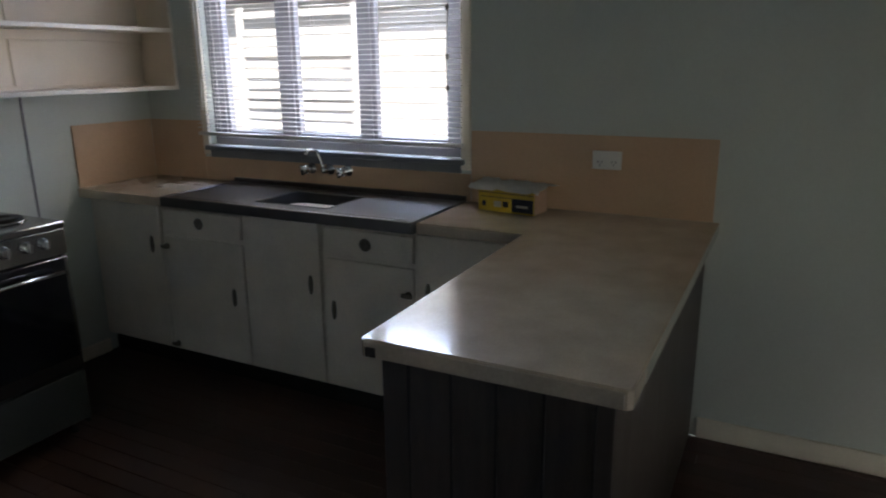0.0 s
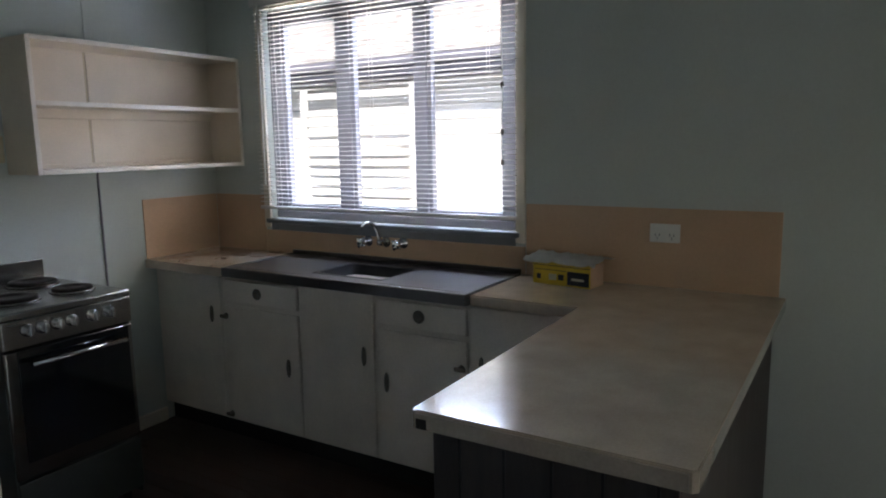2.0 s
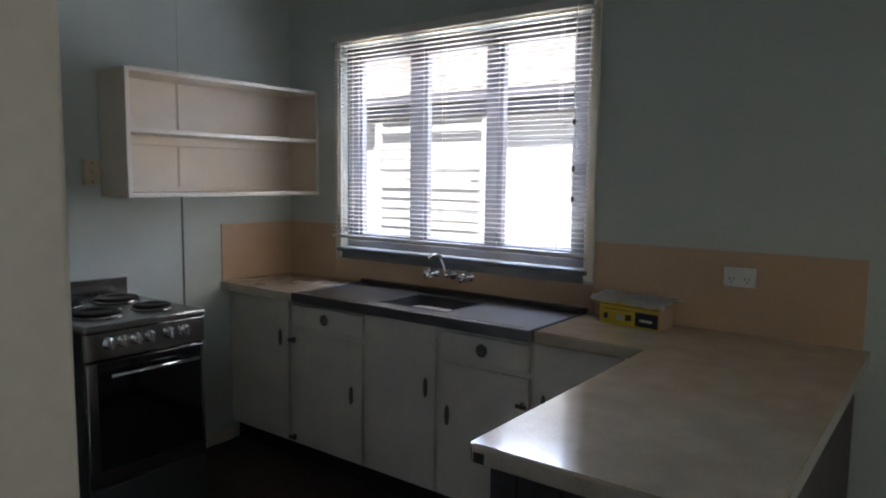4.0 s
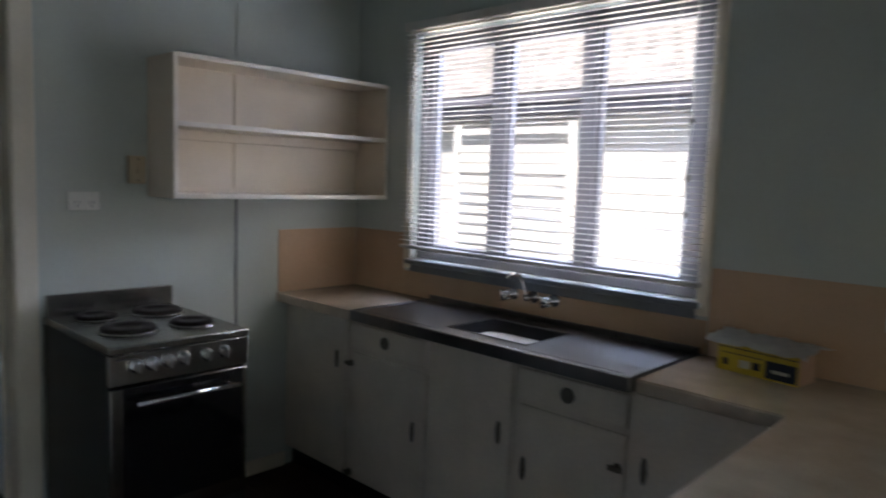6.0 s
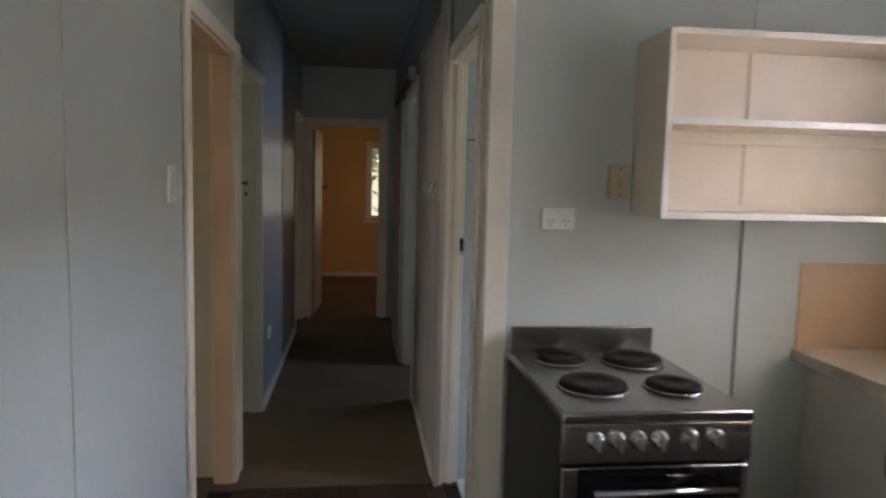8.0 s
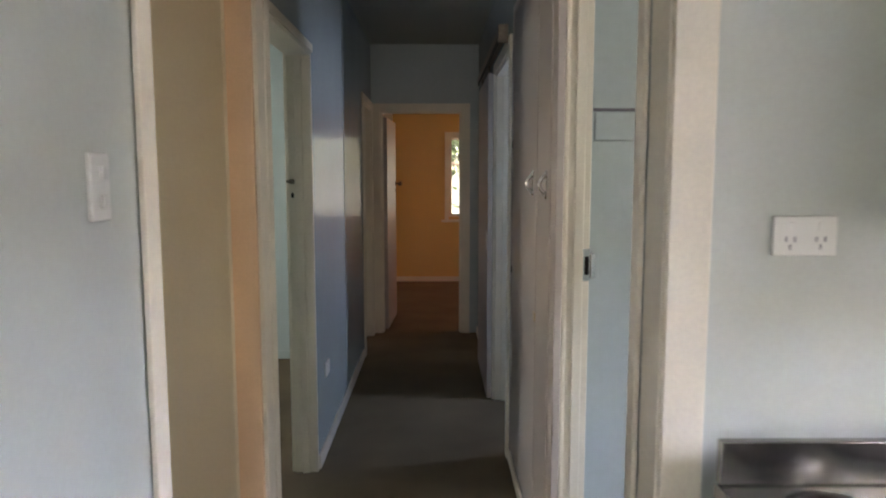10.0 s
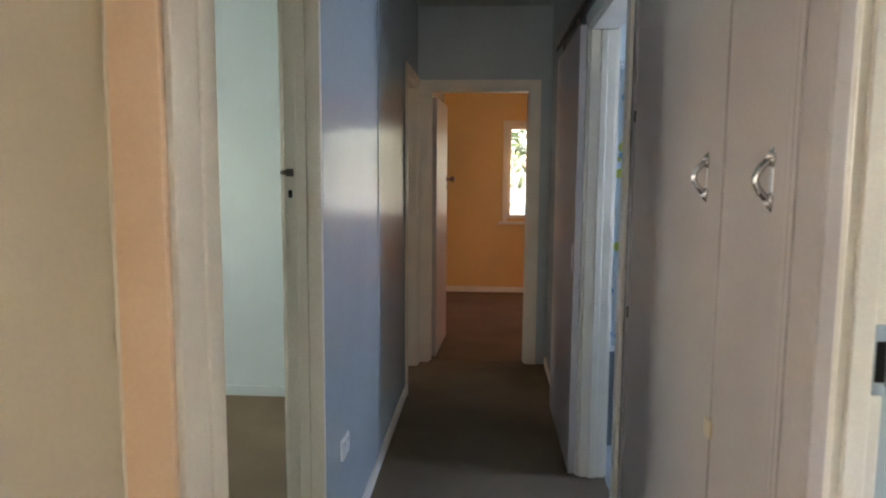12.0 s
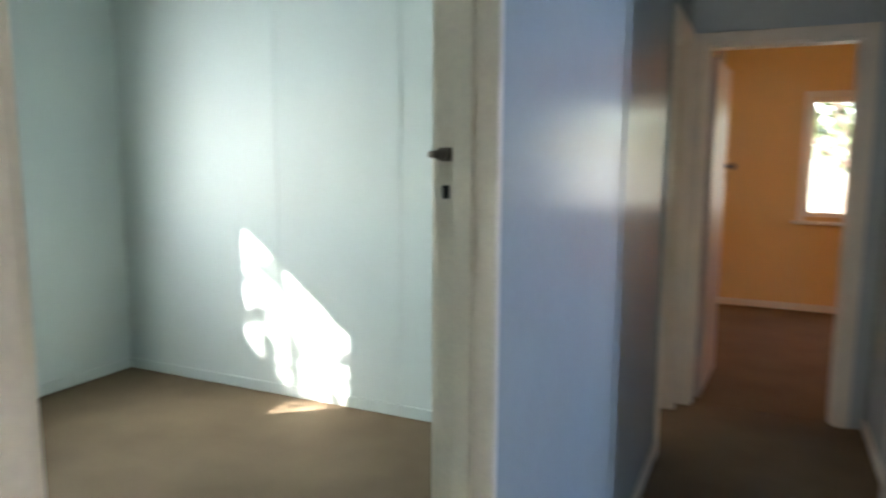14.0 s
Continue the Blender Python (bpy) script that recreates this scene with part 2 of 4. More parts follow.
def sweep(bm, points, r, sides=10):
    """One smooth tube along the points."""
    pts = [Vector(p) for p in points]
    rings, side = [], None
    for k, p in enumerate(pts):
        way = (pts[min(k + 1, len(pts) - 1)] - pts[max(k - 1, 0)]).normalized()
        if side is None:
            side = way.orthogonal().normalized()
        side = (side - way * side.dot(way)).normalized()
        up = way.cross(side)
        rings.append([bm.verts.new(p + (side * math.cos(2 * math.pi * j / sides) + up * math.sin(2 * math.pi * j / sides)) * r) for j in range(sides)])
    for a, b in zip(rings, rings[1:]):
        for j in range(sides):
            bm.faces.new((a[j], a[(j + 1) % sides], b[(j + 1) % sides], b[j])).smooth = True
    bm.faces.new(rings[0][::-1]), bm.faces.new(rings[-1])
    return bm


def mesh_of(name, bm, mats):
    bmesh.ops.recalc_face_normals(bm, faces=bm.faces)
    me = bpy.data.meshes.new(name)
    bm.to_mesh(me)
    bm.free()
    for m in mats if isinstance(mats, (list, tuple)) else (mats,):
        me.materials.append(m)
    return me


def thing(name, base, label, category, group=""):
    ob = new(name)
    ob.location = base
    ob.empty_display_size = 0.1
    return tagged(ob, label, category, group)


def base_of(ob):
    p = Vector(ob.location)
    return p + base_of(ob.parent) if ob.parent else p


def part(name, bm, mat, parent, label=""):
    """Links a bmesh, built in world metres, as one mesh under a thing or a part."""
    bmesh.ops.translate(bm, verts=bm.verts, vec=-base_of(parent))
    ob = new(name, mesh_of(name, bm, mat))
    ob.parent = parent
    return tagged(ob, label)


def piece(name, me, parent, place):
    """One more piece that shares the mesh me, at a place in the world."""
    ob = new(name, me)
    ob.parent = parent
    ob.location = Vector(place) - base_of(parent)
    return ob


def structure(name, bm, mat, label, category):
    return tagged(new(name, mesh_of(name, bm, mat)), label, category, kind="structure")


def wall(name, axis, p0, p1, a0, a1, low, high, label, openings=(), z1=2.65):
    """A wall across the x or y axis between the planes p0 and p1; its two sides take the paints low and high."""
    bm = bmesh.new()

    def block(b0, b1, c0, c1):
        if b1 - b0 > 0.001 and c1 - c0 > 0.001:
            if axis == "x":
                box(bm, p0, p1, b0, b1, c0, c1)
            else:
                box(bm, b0, b1, p0, p1, c0, c1)
    at = a0
    for b0, b1, c0, c1 in sorted(openings):
        block(at, b0, 0, z1)
        block(b0, b1, 0, c0)
        block(b0, b1, c1, z1)
        at = b1
    block(at, a1, 0, z1)
    n = 0 if axis == "x" else 1
    for f in bm.faces:
        f.material_index = 1 if f.normal[n] > 0.5 else 0
    return structure(name, bm, [low, high], label, "wall")


def door_frame(name, axis, p0, p1, a0, a1, top, label, sides=(True, True), mat=None, foot=0.0, lining=None, stops=True):
    """Jamb linings and architraves round an opening."""
    mat = mat or M_TRIM
    lining = lining or mat
    root = tagged(new(name), label, "door frame", kind="structure")
    def put(nm, u0, u1, b0, b1, c0, c1, bevel=0.003):
        bm = slab(u0, u1, b0, b1, c0, c1, bevel=bevel) if axis == "x" else slab(b0, b1, u0, u1, c0, c1, bevel=bevel)
        part(nm, bm, lining if nm in ("jamb", "head", "stop") else mat, root)
    put("jamb", p0 - 0.004, p1 + 0.004, a0, a0 + 0.022, foot, top)
    put("jamb", p0 - 0.004, p1 + 0.004, a1 - 0.022, a1, foot, top)
    put("head", p0 - 0.004, p1 + 0.004, a0 + 0.022, a1 - 0.022, top - 0.022, top)
    mid = (p0 + p1) / 2
    if stops:
        put("stop", mid - 0.016, mid + 0.016, a1 - 0.034, a1 - 0.0225, foot, top - 0.0225)
        put("stop", mid - 0.016, mid + 0.016, a0 + 0.0225, a0 + 0.034, foot, top - 0.0225)
    for side, on in zip((0, 1), sides):
        if on:
            u0, u1 = (p0 - 0.018, p0 - 0.0045) if side == 0 else (p1 + 0.0045, p1 + 0.018)
            put("architrave", u0, u1, a0 - 0.062, a0 + 0.008, foot, top + 0.06)
            put("architrave", u0, u1, a1 - 0.008, a1 + 0.062, foot, top + 0.06)
            put("architrave", u0, u1, a0 + 0.0085, a1 - 0.0085, top - 0.008, top + 0.06)
    return root

# ---- the large structure ----
CEIL = 2.65
DOOR_TOP = 2.07
wall("wall_left_kitchen", "x", 0.384, 0.46, 0.545, 4.70, M_CREAM, M_TEAL, "pale teal painted sheet wall of the kitchen and passage", [(3.76, 4.612, 0, DOOR_TOP)])
wall("wall_left_bedroom", "x", 0.35, 0.46, 4.70, 7.80, M_BED, M_HALL, "glossy pale teal passage wall", [(4.78, 5.66, 0, DOOR_TOP)])
wall("wall_left_end", "x", 0.35, 0.46, 7.80, 11.80, M_CREAM, M_HALL, "pale teal passage wall with a doorway", [(7.90, 8.58, 0, DOOR_TOP)])
wall("wall_living_side", "x", 0.35, 0.46, -2.2, -0.42, M_CREAM, M_TEAL, "pale teal painted wall")
wall("wall_above_entry", "x", 0.35, 0.46, -0.42, 0.545, M_CREAM, M_TEAL, "wall over the entry doorway", [(-0.42, 0.545, 0, 2.4)])
wall("wall_stove", "y", 3.57, 3.68, 1.50, 3.15, M_TEAL, M_BED, "pale teal painted sheet wall behind the stove")
wall("wall_window", "x", 3.15, 3.28, -2.2, 3.68, M_TEAL, M_WEATHER, "pale teal painted wall with the kitchen window", [(1.62, 3.12, 1.11, 2.22)])
# the opening is an addition, sized for how much fill it lets in
wall("wall_kitchen_south", "y", -2.3, -2.2, -3.0, 3.28, M_WEATHER, M_TEAL, "plain pale teal end wall with an added, unseen window", [(0.5, 1.6, 0.9, 1.8)])
wall("wall_outer_right", "x", 3.15, 3.28, 3.68, 11.90, M_BED, M_WEATHER, "outer wall of the laundry, bathroom and end room", [(3.76, 4.08, 1.30, 1.90), (6.25, 6.95, 1.15, 2.05), (10.2, 10.7, 1.0, 2.0)])
wall("wall_right_laundry", "x", 1.485, 1.555, 3.68, 4.585, M_HALL, M_BED, "narrow passage wall round the laundry doorway", [(3.73, 4.56, 0, DOOR_TOP)])
wall("wall_right_passage", "x", 1.44, 1.55, 4.585, 8.69, M_HALL, M_BED, "passage wall with doorways and built-in cupboard", [(4.60, 5.78, 0.06, 2.30), (5.86, 6.76, 0, 2.12)])
wall("wall_passage_end", "y", 8.69, 8.80, 0.46, 1.55, M_HALL, M_YELLOW, "dim passage end wall with a doorway", [(0.53, 1.30, 0, 2.065)])
wall("wall_end_room_south", "y", 8.69, 8.80, 1.55, 3.15, M_BED, M_YELLOW, "plain wall between bathroom and end room")
wall("wall_end_room_far", "y", 11.80, 11.90, 0.35, 3.15, M_YELLOW, M_WEATHER, "cream wall coloured yellow for amber light, with a louvre window", [(1.22, 1.95, 0.90, 1.99)])
wall("wall_laundry_partition", "y", 4.586, 4.64, 1.55, 3.15, M_HALL, M_BED, "pale panelled wall inside the laundry")
wall("wall_cupboard_back", "x", 1.95, 2.0, 4.64, 5.80, M_BED, M_BED, "plain back of the passage cupboard")
wall("wall_bathroom_partition", "y", 5.79, 5.855, 1.55, 3.15, M_BED, M_BED, "plain bathroom wall")
wall("wall_bathroom_far", "y", 7.75, 7.83, 1.55, 3.15, M_BED, M_BED, "plain bathroom wall")
wall("wall_bedroom_near", "y", 4.675, 4.755, -3.0, 0.3838, M_TAUPE, M_BED, "cream partition between two rooms")
wall("wall_bedroom_far", "y", 7.79, 7.90, -3.0, 0.35, M_BED, M_CREAM, "pale aqua bedroom wall of painted sheets")
wall("wall_outer_left", "x", -3.13, -3.0, -2.3, 11.90, M_WEATHER, M_BED, "outer wall of the left hand rooms", [(2.1, 2.9, 0.95, 2.05), (6.09, 6.88, 1.11, 1.94), (9.0, 10.3, 0.95, 2.05)])
wall("wall_first_room_near", "y", 1.90, 2.0, -3.0, 0.3838, M_CREAM, M_CREAM, "plain cream partition")
wall("wall_third_room_far", "y", 11.80, 11.90, -3.0, 0.35, M_CREAM, M_WEATHER, "plain cream outer wall")

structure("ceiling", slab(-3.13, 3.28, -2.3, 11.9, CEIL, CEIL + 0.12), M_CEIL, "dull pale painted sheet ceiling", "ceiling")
kitchen_floor = structure("floor_kitchen", slab(0.36, 3.15, -2.2, 4.53, -0.10, -0.012), M_DARKGAP, "dark red-brown polished timber board floor", "floor")
structure("floor_carpet", slab(-3.0, 1.56, 4.53, 8.75, -0.10, 0.002, bevel=0.002), M_CARPET, "taupe cut-pile carpet", "carpet")
structure("floor_carpet_end", slab(-3.0, 3.15, 8.75, 11.8, -0.10, 0.003), M_CARPET, "taupe cut-pile carpet of the end rooms", "carpet")
structure("floor_carpet_first", slab(-3.0, 0.36, -2.2, 4.53, -0.10, 0.001), M_CARPET, "taupe cut-pile carpet of the first room", "carpet")
structure("floor_bathroom", slab(1.56, 3.15, 4.60, 8.69, -0.10, 0.004), M_TILE, "pale grey bathroom floor", "floor")
structure("floor_laundry", slab(1.56, 3.15, 3.68, 4.599, -0.10, -0.004), M_TILE, "pale grey laundry floor", "floor")
structure("trim_carpet_bar", slab(0.46, 1.44, 4.515, 4.545, 0.0025, 0.008, bevel=0.002), M_TARNISH, "thin metal carpet bar across the passage", "trim")

door_frame("door_frame_first", "x", 0.384, 0.46, 3.76, 4.612, DOOR_TOP, "cream painted timber door frame, linings coloured peach for warm light", lining=M_JAMB, stops=False)
door_frame("door_frame_bedroom", "x", 0.35, 0.46, 4.78, 5.66, DOOR_TOP, "cream painted timber door frame of the bedroom", sides=(True, False))
bedroom_frame = bpy.data.objects["door_frame_bedroom"]
part("architrave", slab(0.4645, 0.478, 4.718, 4.788, 0, DOOR_TOP + 0.06, bevel=0.003), M_TRIM, bedroom_frame)
part("architrave", slab(0.4645, 0.474, 4.7885, 5.66, DOOR_TOP - 0.008, DOOR_TOP + 0.03, bevel=0.003), M_TRIM, bedroom_frame)
door_frame("door_frame_third", "x", 0.35, 0.46, 7.90, 8.58, DOOR_TOP, "cream painted timber door frame at the passage end")
door_frame("door_frame_end", "y", 8.69, 8.80, 0.53, 1.30, 2.065, "cream painted timber door frame of the end room")
laundry_frame = door_frame("door_frame_laundry", "x", 1.485, 1.555, 3.73, 4.56, DOOR_TOP, "cream painted timber door frame of the laundry", sides=(False, False))
part("architrave", slab(1.466, 1.4805, 4.512, 4.583, 0, DOOR_TOP + 0.05, bevel=0.004), M_TRIM, laundry_frame)
part("architrave", slab(1.468, 1.4805, 3.69, 3.74, 0, DOOR_TOP + 0.05, bevel=0.004), M_TRIM, laundry_frame)
part("architrave", slab(1.468, 1.4805, 3.7405, 4.5115, DOOR_TOP - 0.01, DOOR_TOP + 0.05, bevel=0.004), M_TRIM, laundry_frame)
door_frame("door_frame_bathroom", "x", 1.44, 1.55, 5.86, 6.76, 2.12, "white painted timber door frame of the bathroom")
door_frame("door_frame_entry", "x", 0.35, 0.46, -0.42, 0.545, 2.4, "cream painted timber frame of the kitchen entry", sides=(True, False))
structure("trim_corner", slab(1.482, 1.562, 3.552, 3.5695, 0, CEIL - 0.001, bevel=0.004), M_TRIM, "cream timber trim on the wall's corner", "trim")
structure("trim_corner_return", slab(1.478, 1.4995, 3.570, 3.68, 0, CEIL - 0.001, bevel=0.003), M_TRIM, "cream timber trim on the wall's end", "trim")


def skirting(name, *dims, mat=M_TRIM, label="cream painted skirting board"):
    structure(name, slab(*dims, bevel=0.004), mat, label, "skirting board")


structure("trim_between_doors", slab(0.4605, 0.474, 4.6745, 4.7175, 0, DOOR_TOP + 0.06, bevel=0.003), M_TRIM, "cream board between two door frames", "trim")
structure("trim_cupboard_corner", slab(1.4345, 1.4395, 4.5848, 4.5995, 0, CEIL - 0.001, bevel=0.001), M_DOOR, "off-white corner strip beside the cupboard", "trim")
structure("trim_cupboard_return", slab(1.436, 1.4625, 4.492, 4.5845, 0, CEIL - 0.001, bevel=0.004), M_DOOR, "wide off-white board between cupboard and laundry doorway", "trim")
skirting("baseboard_left", 0.4605, 0.474, 5.666, 7.83, 0.002, 0.075)
skirting("baseboard_kitchen_left", 0.4605, 0.474, 0.60, 3.69, 0, 0.075)
skirting("baseboard_stove", 1.565, 2.70, 3.556, 3.5695, 0, 0.075)
skirting("baseboard_window", 3.136, 3.1495, -2.19, 0.54, 0, 0.09)
skirting("baseboard_bedroom_far", -2.985, 0.349, 7.776, 7.7895, 0.002, 0.07, mat=M_BED, label="pale aqua painted skirting board")
skirting("baseboard_bedroom_left", -2.9995, -2.986, 4.81, 7.789, 0.002, 0.07, mat=M_BED, label="pale aqua painted skirting board")
skirting("baseboard_end_room", 0.47, 3.149, 11.786, 11.7995, 0.003, 0.07)
skirting("baseboard_end_left", 0.4605, 0.472, 8.88, 11.785, 0.003, 0.07)
skirting("baseboard_right", 1.426, 1.4395, 7.2, 8.66, 0.002, 0.07)


def batten(name, *dims, mat=M_TEAL, label="narrow painted cover strip over a sheet joint"):
    structure(name, slab(*dims, bevel=0.002), mat, label, "trim")


batten("trim_joint_left", 0.4605, 0.466, 2.745, 2.775, 0.08, CEIL - 0.001)
batten("trim_joint_stove", 2.412, 2.423, 3.5655, 3.5698, 0.08, 1.395, mat=M_GUTTER, label="dark open joint between wall sheets")
batten("trim_joint_stove_top", 2.412, 2.424, 3.565, 3.5698, 1.99, CEIL - 0.001)
batten("trim_joint_hall", 0.4605, 0.465, 6.79, 6.815, 0.08, CEIL - 0.001, mat=M_HALL)
batten("trim_joint_bed", -1.73, -1.71, 7.785, 7.7895, 0.075, CEIL - 0.001, mat=M_BED)
batten("trim_joint_bed_right", -0.91, -0.89, 7.785, 7.7895, 0.075, CEIL - 0.001, mat=M_BED)
batten("trim_joint_laundry", 1.57, 3.14, 4.580, 4.5855, 1.695, 1.705, mat=M_GUTTER)
structure("trim_laundry_rail", slab(1.575, 3.14, 4.572, 4.5855, 1.60, 1.69, bevel=0.003), M_HALL, "pale painted hanging rail with hooks", "trim")
structure("trim_cornice_window", slab(3.12, 3.1495, -2.19, 3.555, CEIL - 0.03, CEIL - 0.0005, bevel=0.004), M_TEAL, "narrow painted cornice", "trim")
structure("trim_cornice_stove", slab(1.565, 3.15, 3.54, 3.5695, CEIL - 0.03, CEIL - 0.001, bevel=0.004), M_TEAL, "narrow painted cornice", "trim")


# ---- windows ----
def kitchen_window():
    root = tagged(new("window_1"), "three-light timber kitchen window, frame and sill coloured dark for backlit shade", "window", kind="structure")
    x0, x1 = 3.185, 3.235
    y0, y1, z0, z1 = 1.62, 3.12, 1.11, 2.22
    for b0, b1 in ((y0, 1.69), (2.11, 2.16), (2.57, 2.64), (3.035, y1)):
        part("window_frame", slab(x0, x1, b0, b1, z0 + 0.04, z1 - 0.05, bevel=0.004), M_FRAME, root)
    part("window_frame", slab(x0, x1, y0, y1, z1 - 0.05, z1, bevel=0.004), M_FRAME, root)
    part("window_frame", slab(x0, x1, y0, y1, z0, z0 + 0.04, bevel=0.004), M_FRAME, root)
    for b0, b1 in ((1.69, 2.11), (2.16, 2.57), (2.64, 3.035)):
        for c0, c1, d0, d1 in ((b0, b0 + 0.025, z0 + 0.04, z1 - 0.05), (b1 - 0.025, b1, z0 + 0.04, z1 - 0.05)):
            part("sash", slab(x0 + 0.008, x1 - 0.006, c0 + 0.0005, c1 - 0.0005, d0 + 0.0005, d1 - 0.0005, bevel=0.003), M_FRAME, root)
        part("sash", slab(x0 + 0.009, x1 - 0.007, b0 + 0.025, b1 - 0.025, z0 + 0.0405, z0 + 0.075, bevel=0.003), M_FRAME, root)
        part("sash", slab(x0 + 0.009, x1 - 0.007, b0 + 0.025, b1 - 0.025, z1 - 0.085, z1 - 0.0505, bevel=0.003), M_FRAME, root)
        pane = part("pane", slab(3.207, 3.211, b0 + 0.02, b1 - 0.02, z0 + 0.07, z1 - 0.08), M_GLASS, root, "clear window glass")
        pane.visible_shadow = False
        stay = sweep(bmesh.new(), [(3.18, b0 + 0.05, z0 + 0.05), (3.165, b0 + 0.10, z0 + 0.055), (3.168, b0 + 0.2, z0 + 0.055)], 0.005)
        part("window_stay", stay, M_TARNISH, root, "tarnished metal casement stay")
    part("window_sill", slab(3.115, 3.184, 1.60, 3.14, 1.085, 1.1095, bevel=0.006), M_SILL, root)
    part("architrave", slab(3.132, 3.1495, 1.575, 1.62, 1.06, 2.27, bevel=0.004), M_TRIM, root)
    part("architrave", slab(3.132, 3.1495, 3.12, 3.165, 1.06, 2.27, bevel=0.004), M_TRIM, root)
    part("architrave", slab(3.132, 3.1495, 1.6205, 3.1195, 2.22, 2.27, bevel=0.004), M_TRIM, root)
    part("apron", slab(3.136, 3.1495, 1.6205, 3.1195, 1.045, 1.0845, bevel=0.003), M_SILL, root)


def venetian_blind():
    t = thing("venetian_blind", (3.13, 2.38, 1.17), "cream metal venetian blind lowered with open slats", "blind")
    part("head_rail", slab(3.098, 3.130, 1.595, 3.165, 2.235, 2.275, bevel=0.004), M_BLIND, t)
    part("bottom_rail", slab(3.098, 3.126, 1.60, 3.16, 1.165, 1.182, bevel=0.004), M_BLIND, t)
    bm = bmesh.new()
    for k in range(5):
        u = -0.0125 + 0.025 * k / 4
        for yy in (-0.78, 0.78):
            for dz in (0.0, 0.0006):
                bm.verts.new((u, yy, 0.0014 * (1 - (u / 0.0125) ** 2) + dz + 0.05 * u))
    bm.verts.ensure_lookup_table()
    v = lambda k, y, d: bm.verts[k * 4 + y * 2 + d]
    for k in range(4):
        bm.faces.new((v(k, 0, 1), v(k + 1, 0, 1), v(k + 1, 1, 1), v(k, 1, 1))).smooth = True
        bm.faces.new((v(k, 0, 0), v(k, 1, 0), v(k + 1, 1, 0), v(k + 1, 0, 0))).smooth = True
    for k in (0, 4):
        bm.faces.new((v(k, 0, 0), v(k, 0, 1), v(k, 1, 1), v(k, 1, 0)))
    slat = mesh_of("slat", bm, M_BLIND)
    z = 1.204
    while z < 2.232:
        piece("slat", slat, t, (3.113, 2.38, z))
        z += 0.0225
    for y in (1.74, 2.38, 3.02):
        for dx in (-0.0135, 0.0135):
            part("ladder_cord", rod(bmesh.new(), (3.113 + dx, y, 1.18), (3.113 + dx, y, 2.236), 0.0012, sides=6), M_BLIND, t)
    cord = sweep(bmesh.new(), [(3.090, 1.66, 2.24), (3.088, 1.665, 1.95), (3.086, 1.655, 1.75), (3.089, 1.668, 1.55), (3.087, 1.66, 1.42)], 0.0022, 6)
    part("pull_cord", cord, M_PAPER, t, "off-white pull cord with knots")
    for z in (1.75, 1.55, 1.42):
        knot = bmesh.new()
        bmesh.ops.create_uvsphere(knot, u_segments=8, v_segments=6, radius=0.008, matrix=Matrix.Translation((3.087, 1.66, z)) @ Matrix.Diagonal((1, 1, 1.8, 1)))
        part("cord_knot", knot, M_TARNISH, t)
    part("tilt_wand", rod(bmesh.new(), (3.088, 3.10, 1.3), (3.092, 3.10, 2.24), 0.004, sides=8), M_BLIND, t)


def plain_window(name, axis, p, b0, b1, z0, z1, label, mullions=1, inner=-1, lamp_side=None, louvres=False, mat=None):
    """A framed window in the plane p."""
    mat = mat or M_TRIM
    root = tagged(new(name), label, "window", kind="structure")
    def put(nm, u0, u1, c0, c1, d0, d1, m=mat, bevel=0.003):
        bm = slab(u0, u1, c0, c1, d0, d1, bevel=bevel) if axis == "x" else slab(c0, c1, u0, u1, d0, d1, bevel=bevel)
        return part(nm, bm, m, root)
    put("window_frame", p - 0.025, p + 0.025, b0, b0 + 0.04, z0, z1)
    put("window_frame", p - 0.025, p + 0.025, b1 - 0.04, b1, z0, z1)
    put("window_frame", p - 0.025, p + 0.025, b0 + 0.04, b1 - 0.04, z1 - 0.04, z1)
    put("window_frame", p - 0.025, p + 0.025, b0 + 0.04, b1 - 0.04, z0, z0 + 0.04)
    for k in range(mullions):
        c = b0 + (b1 - b0) * (k + 1) / (mullions + 1)
        put("mullion", p - 0.02, p + 0.02, c - 0.02, c + 0.02, z0 + 0.0405, z1 - 0.0405)
    if louvres:
        z = z0 + 0.10
        while z < z1 - 0.06:
            bm = bmesh.new()
            m = (Matrix.Translation((p, (b0 + b1) / 2, z)) if axis == "x" else Matrix.Translation(((b0 + b1) / 2, p, z))) @ Euler((0, radians(62), 0) if axis == "x" else (radians(62), 0, 0)).to_matrix().to_4x4()
            size = (0.11, b1 - b0 - 0.085, 0.005) if axis == "x" else (b1 - b0 - 0.085, 0.11, 0.005)
            bmesh.ops.create_cube(bm, size=1.0, matrix=m @ Matrix.Diagonal((*size, 1)))
            part("louvre_blade", bm, M_GLASS, root).visible_shadow = False
            z += 0.10
    else:
        put("pane", p - 0.002, p + 0.002, b0 + 0.03, b1 - 0.03, z0 + 0.03, z1 - 0.03, M_GLASS, 0).visible_shadow = False
    return root


kitchen_window()
venetian_blind()
plain_window("window_2", "x", 3.215, 3.76, 4.08, 1.30, 1.90, "small timber laundry window", 0)
plain_window("window_3", "x", 3.215, 6.25, 6.95, 1.15, 2.05, "small timber bathroom window", 0)
plain_window("window_4", "x", 3.215, 10.2, 10.7, 1.0, 2.0, "timber side window of the end room", 0)
plain_window("window_5", "x", -3.065, 2.1, 2.9, 0.95, 2.05, "timber window of the first room", 1)
plain_window("window_6", "x", -3.065, 6.09, 6.88, 1.11, 1.94, "timber bedroom window", 0)
plain_window("window_7", "x", -3.065, 9.0, 10.3, 0.95, 2.05, "timber window of the third room", 1)
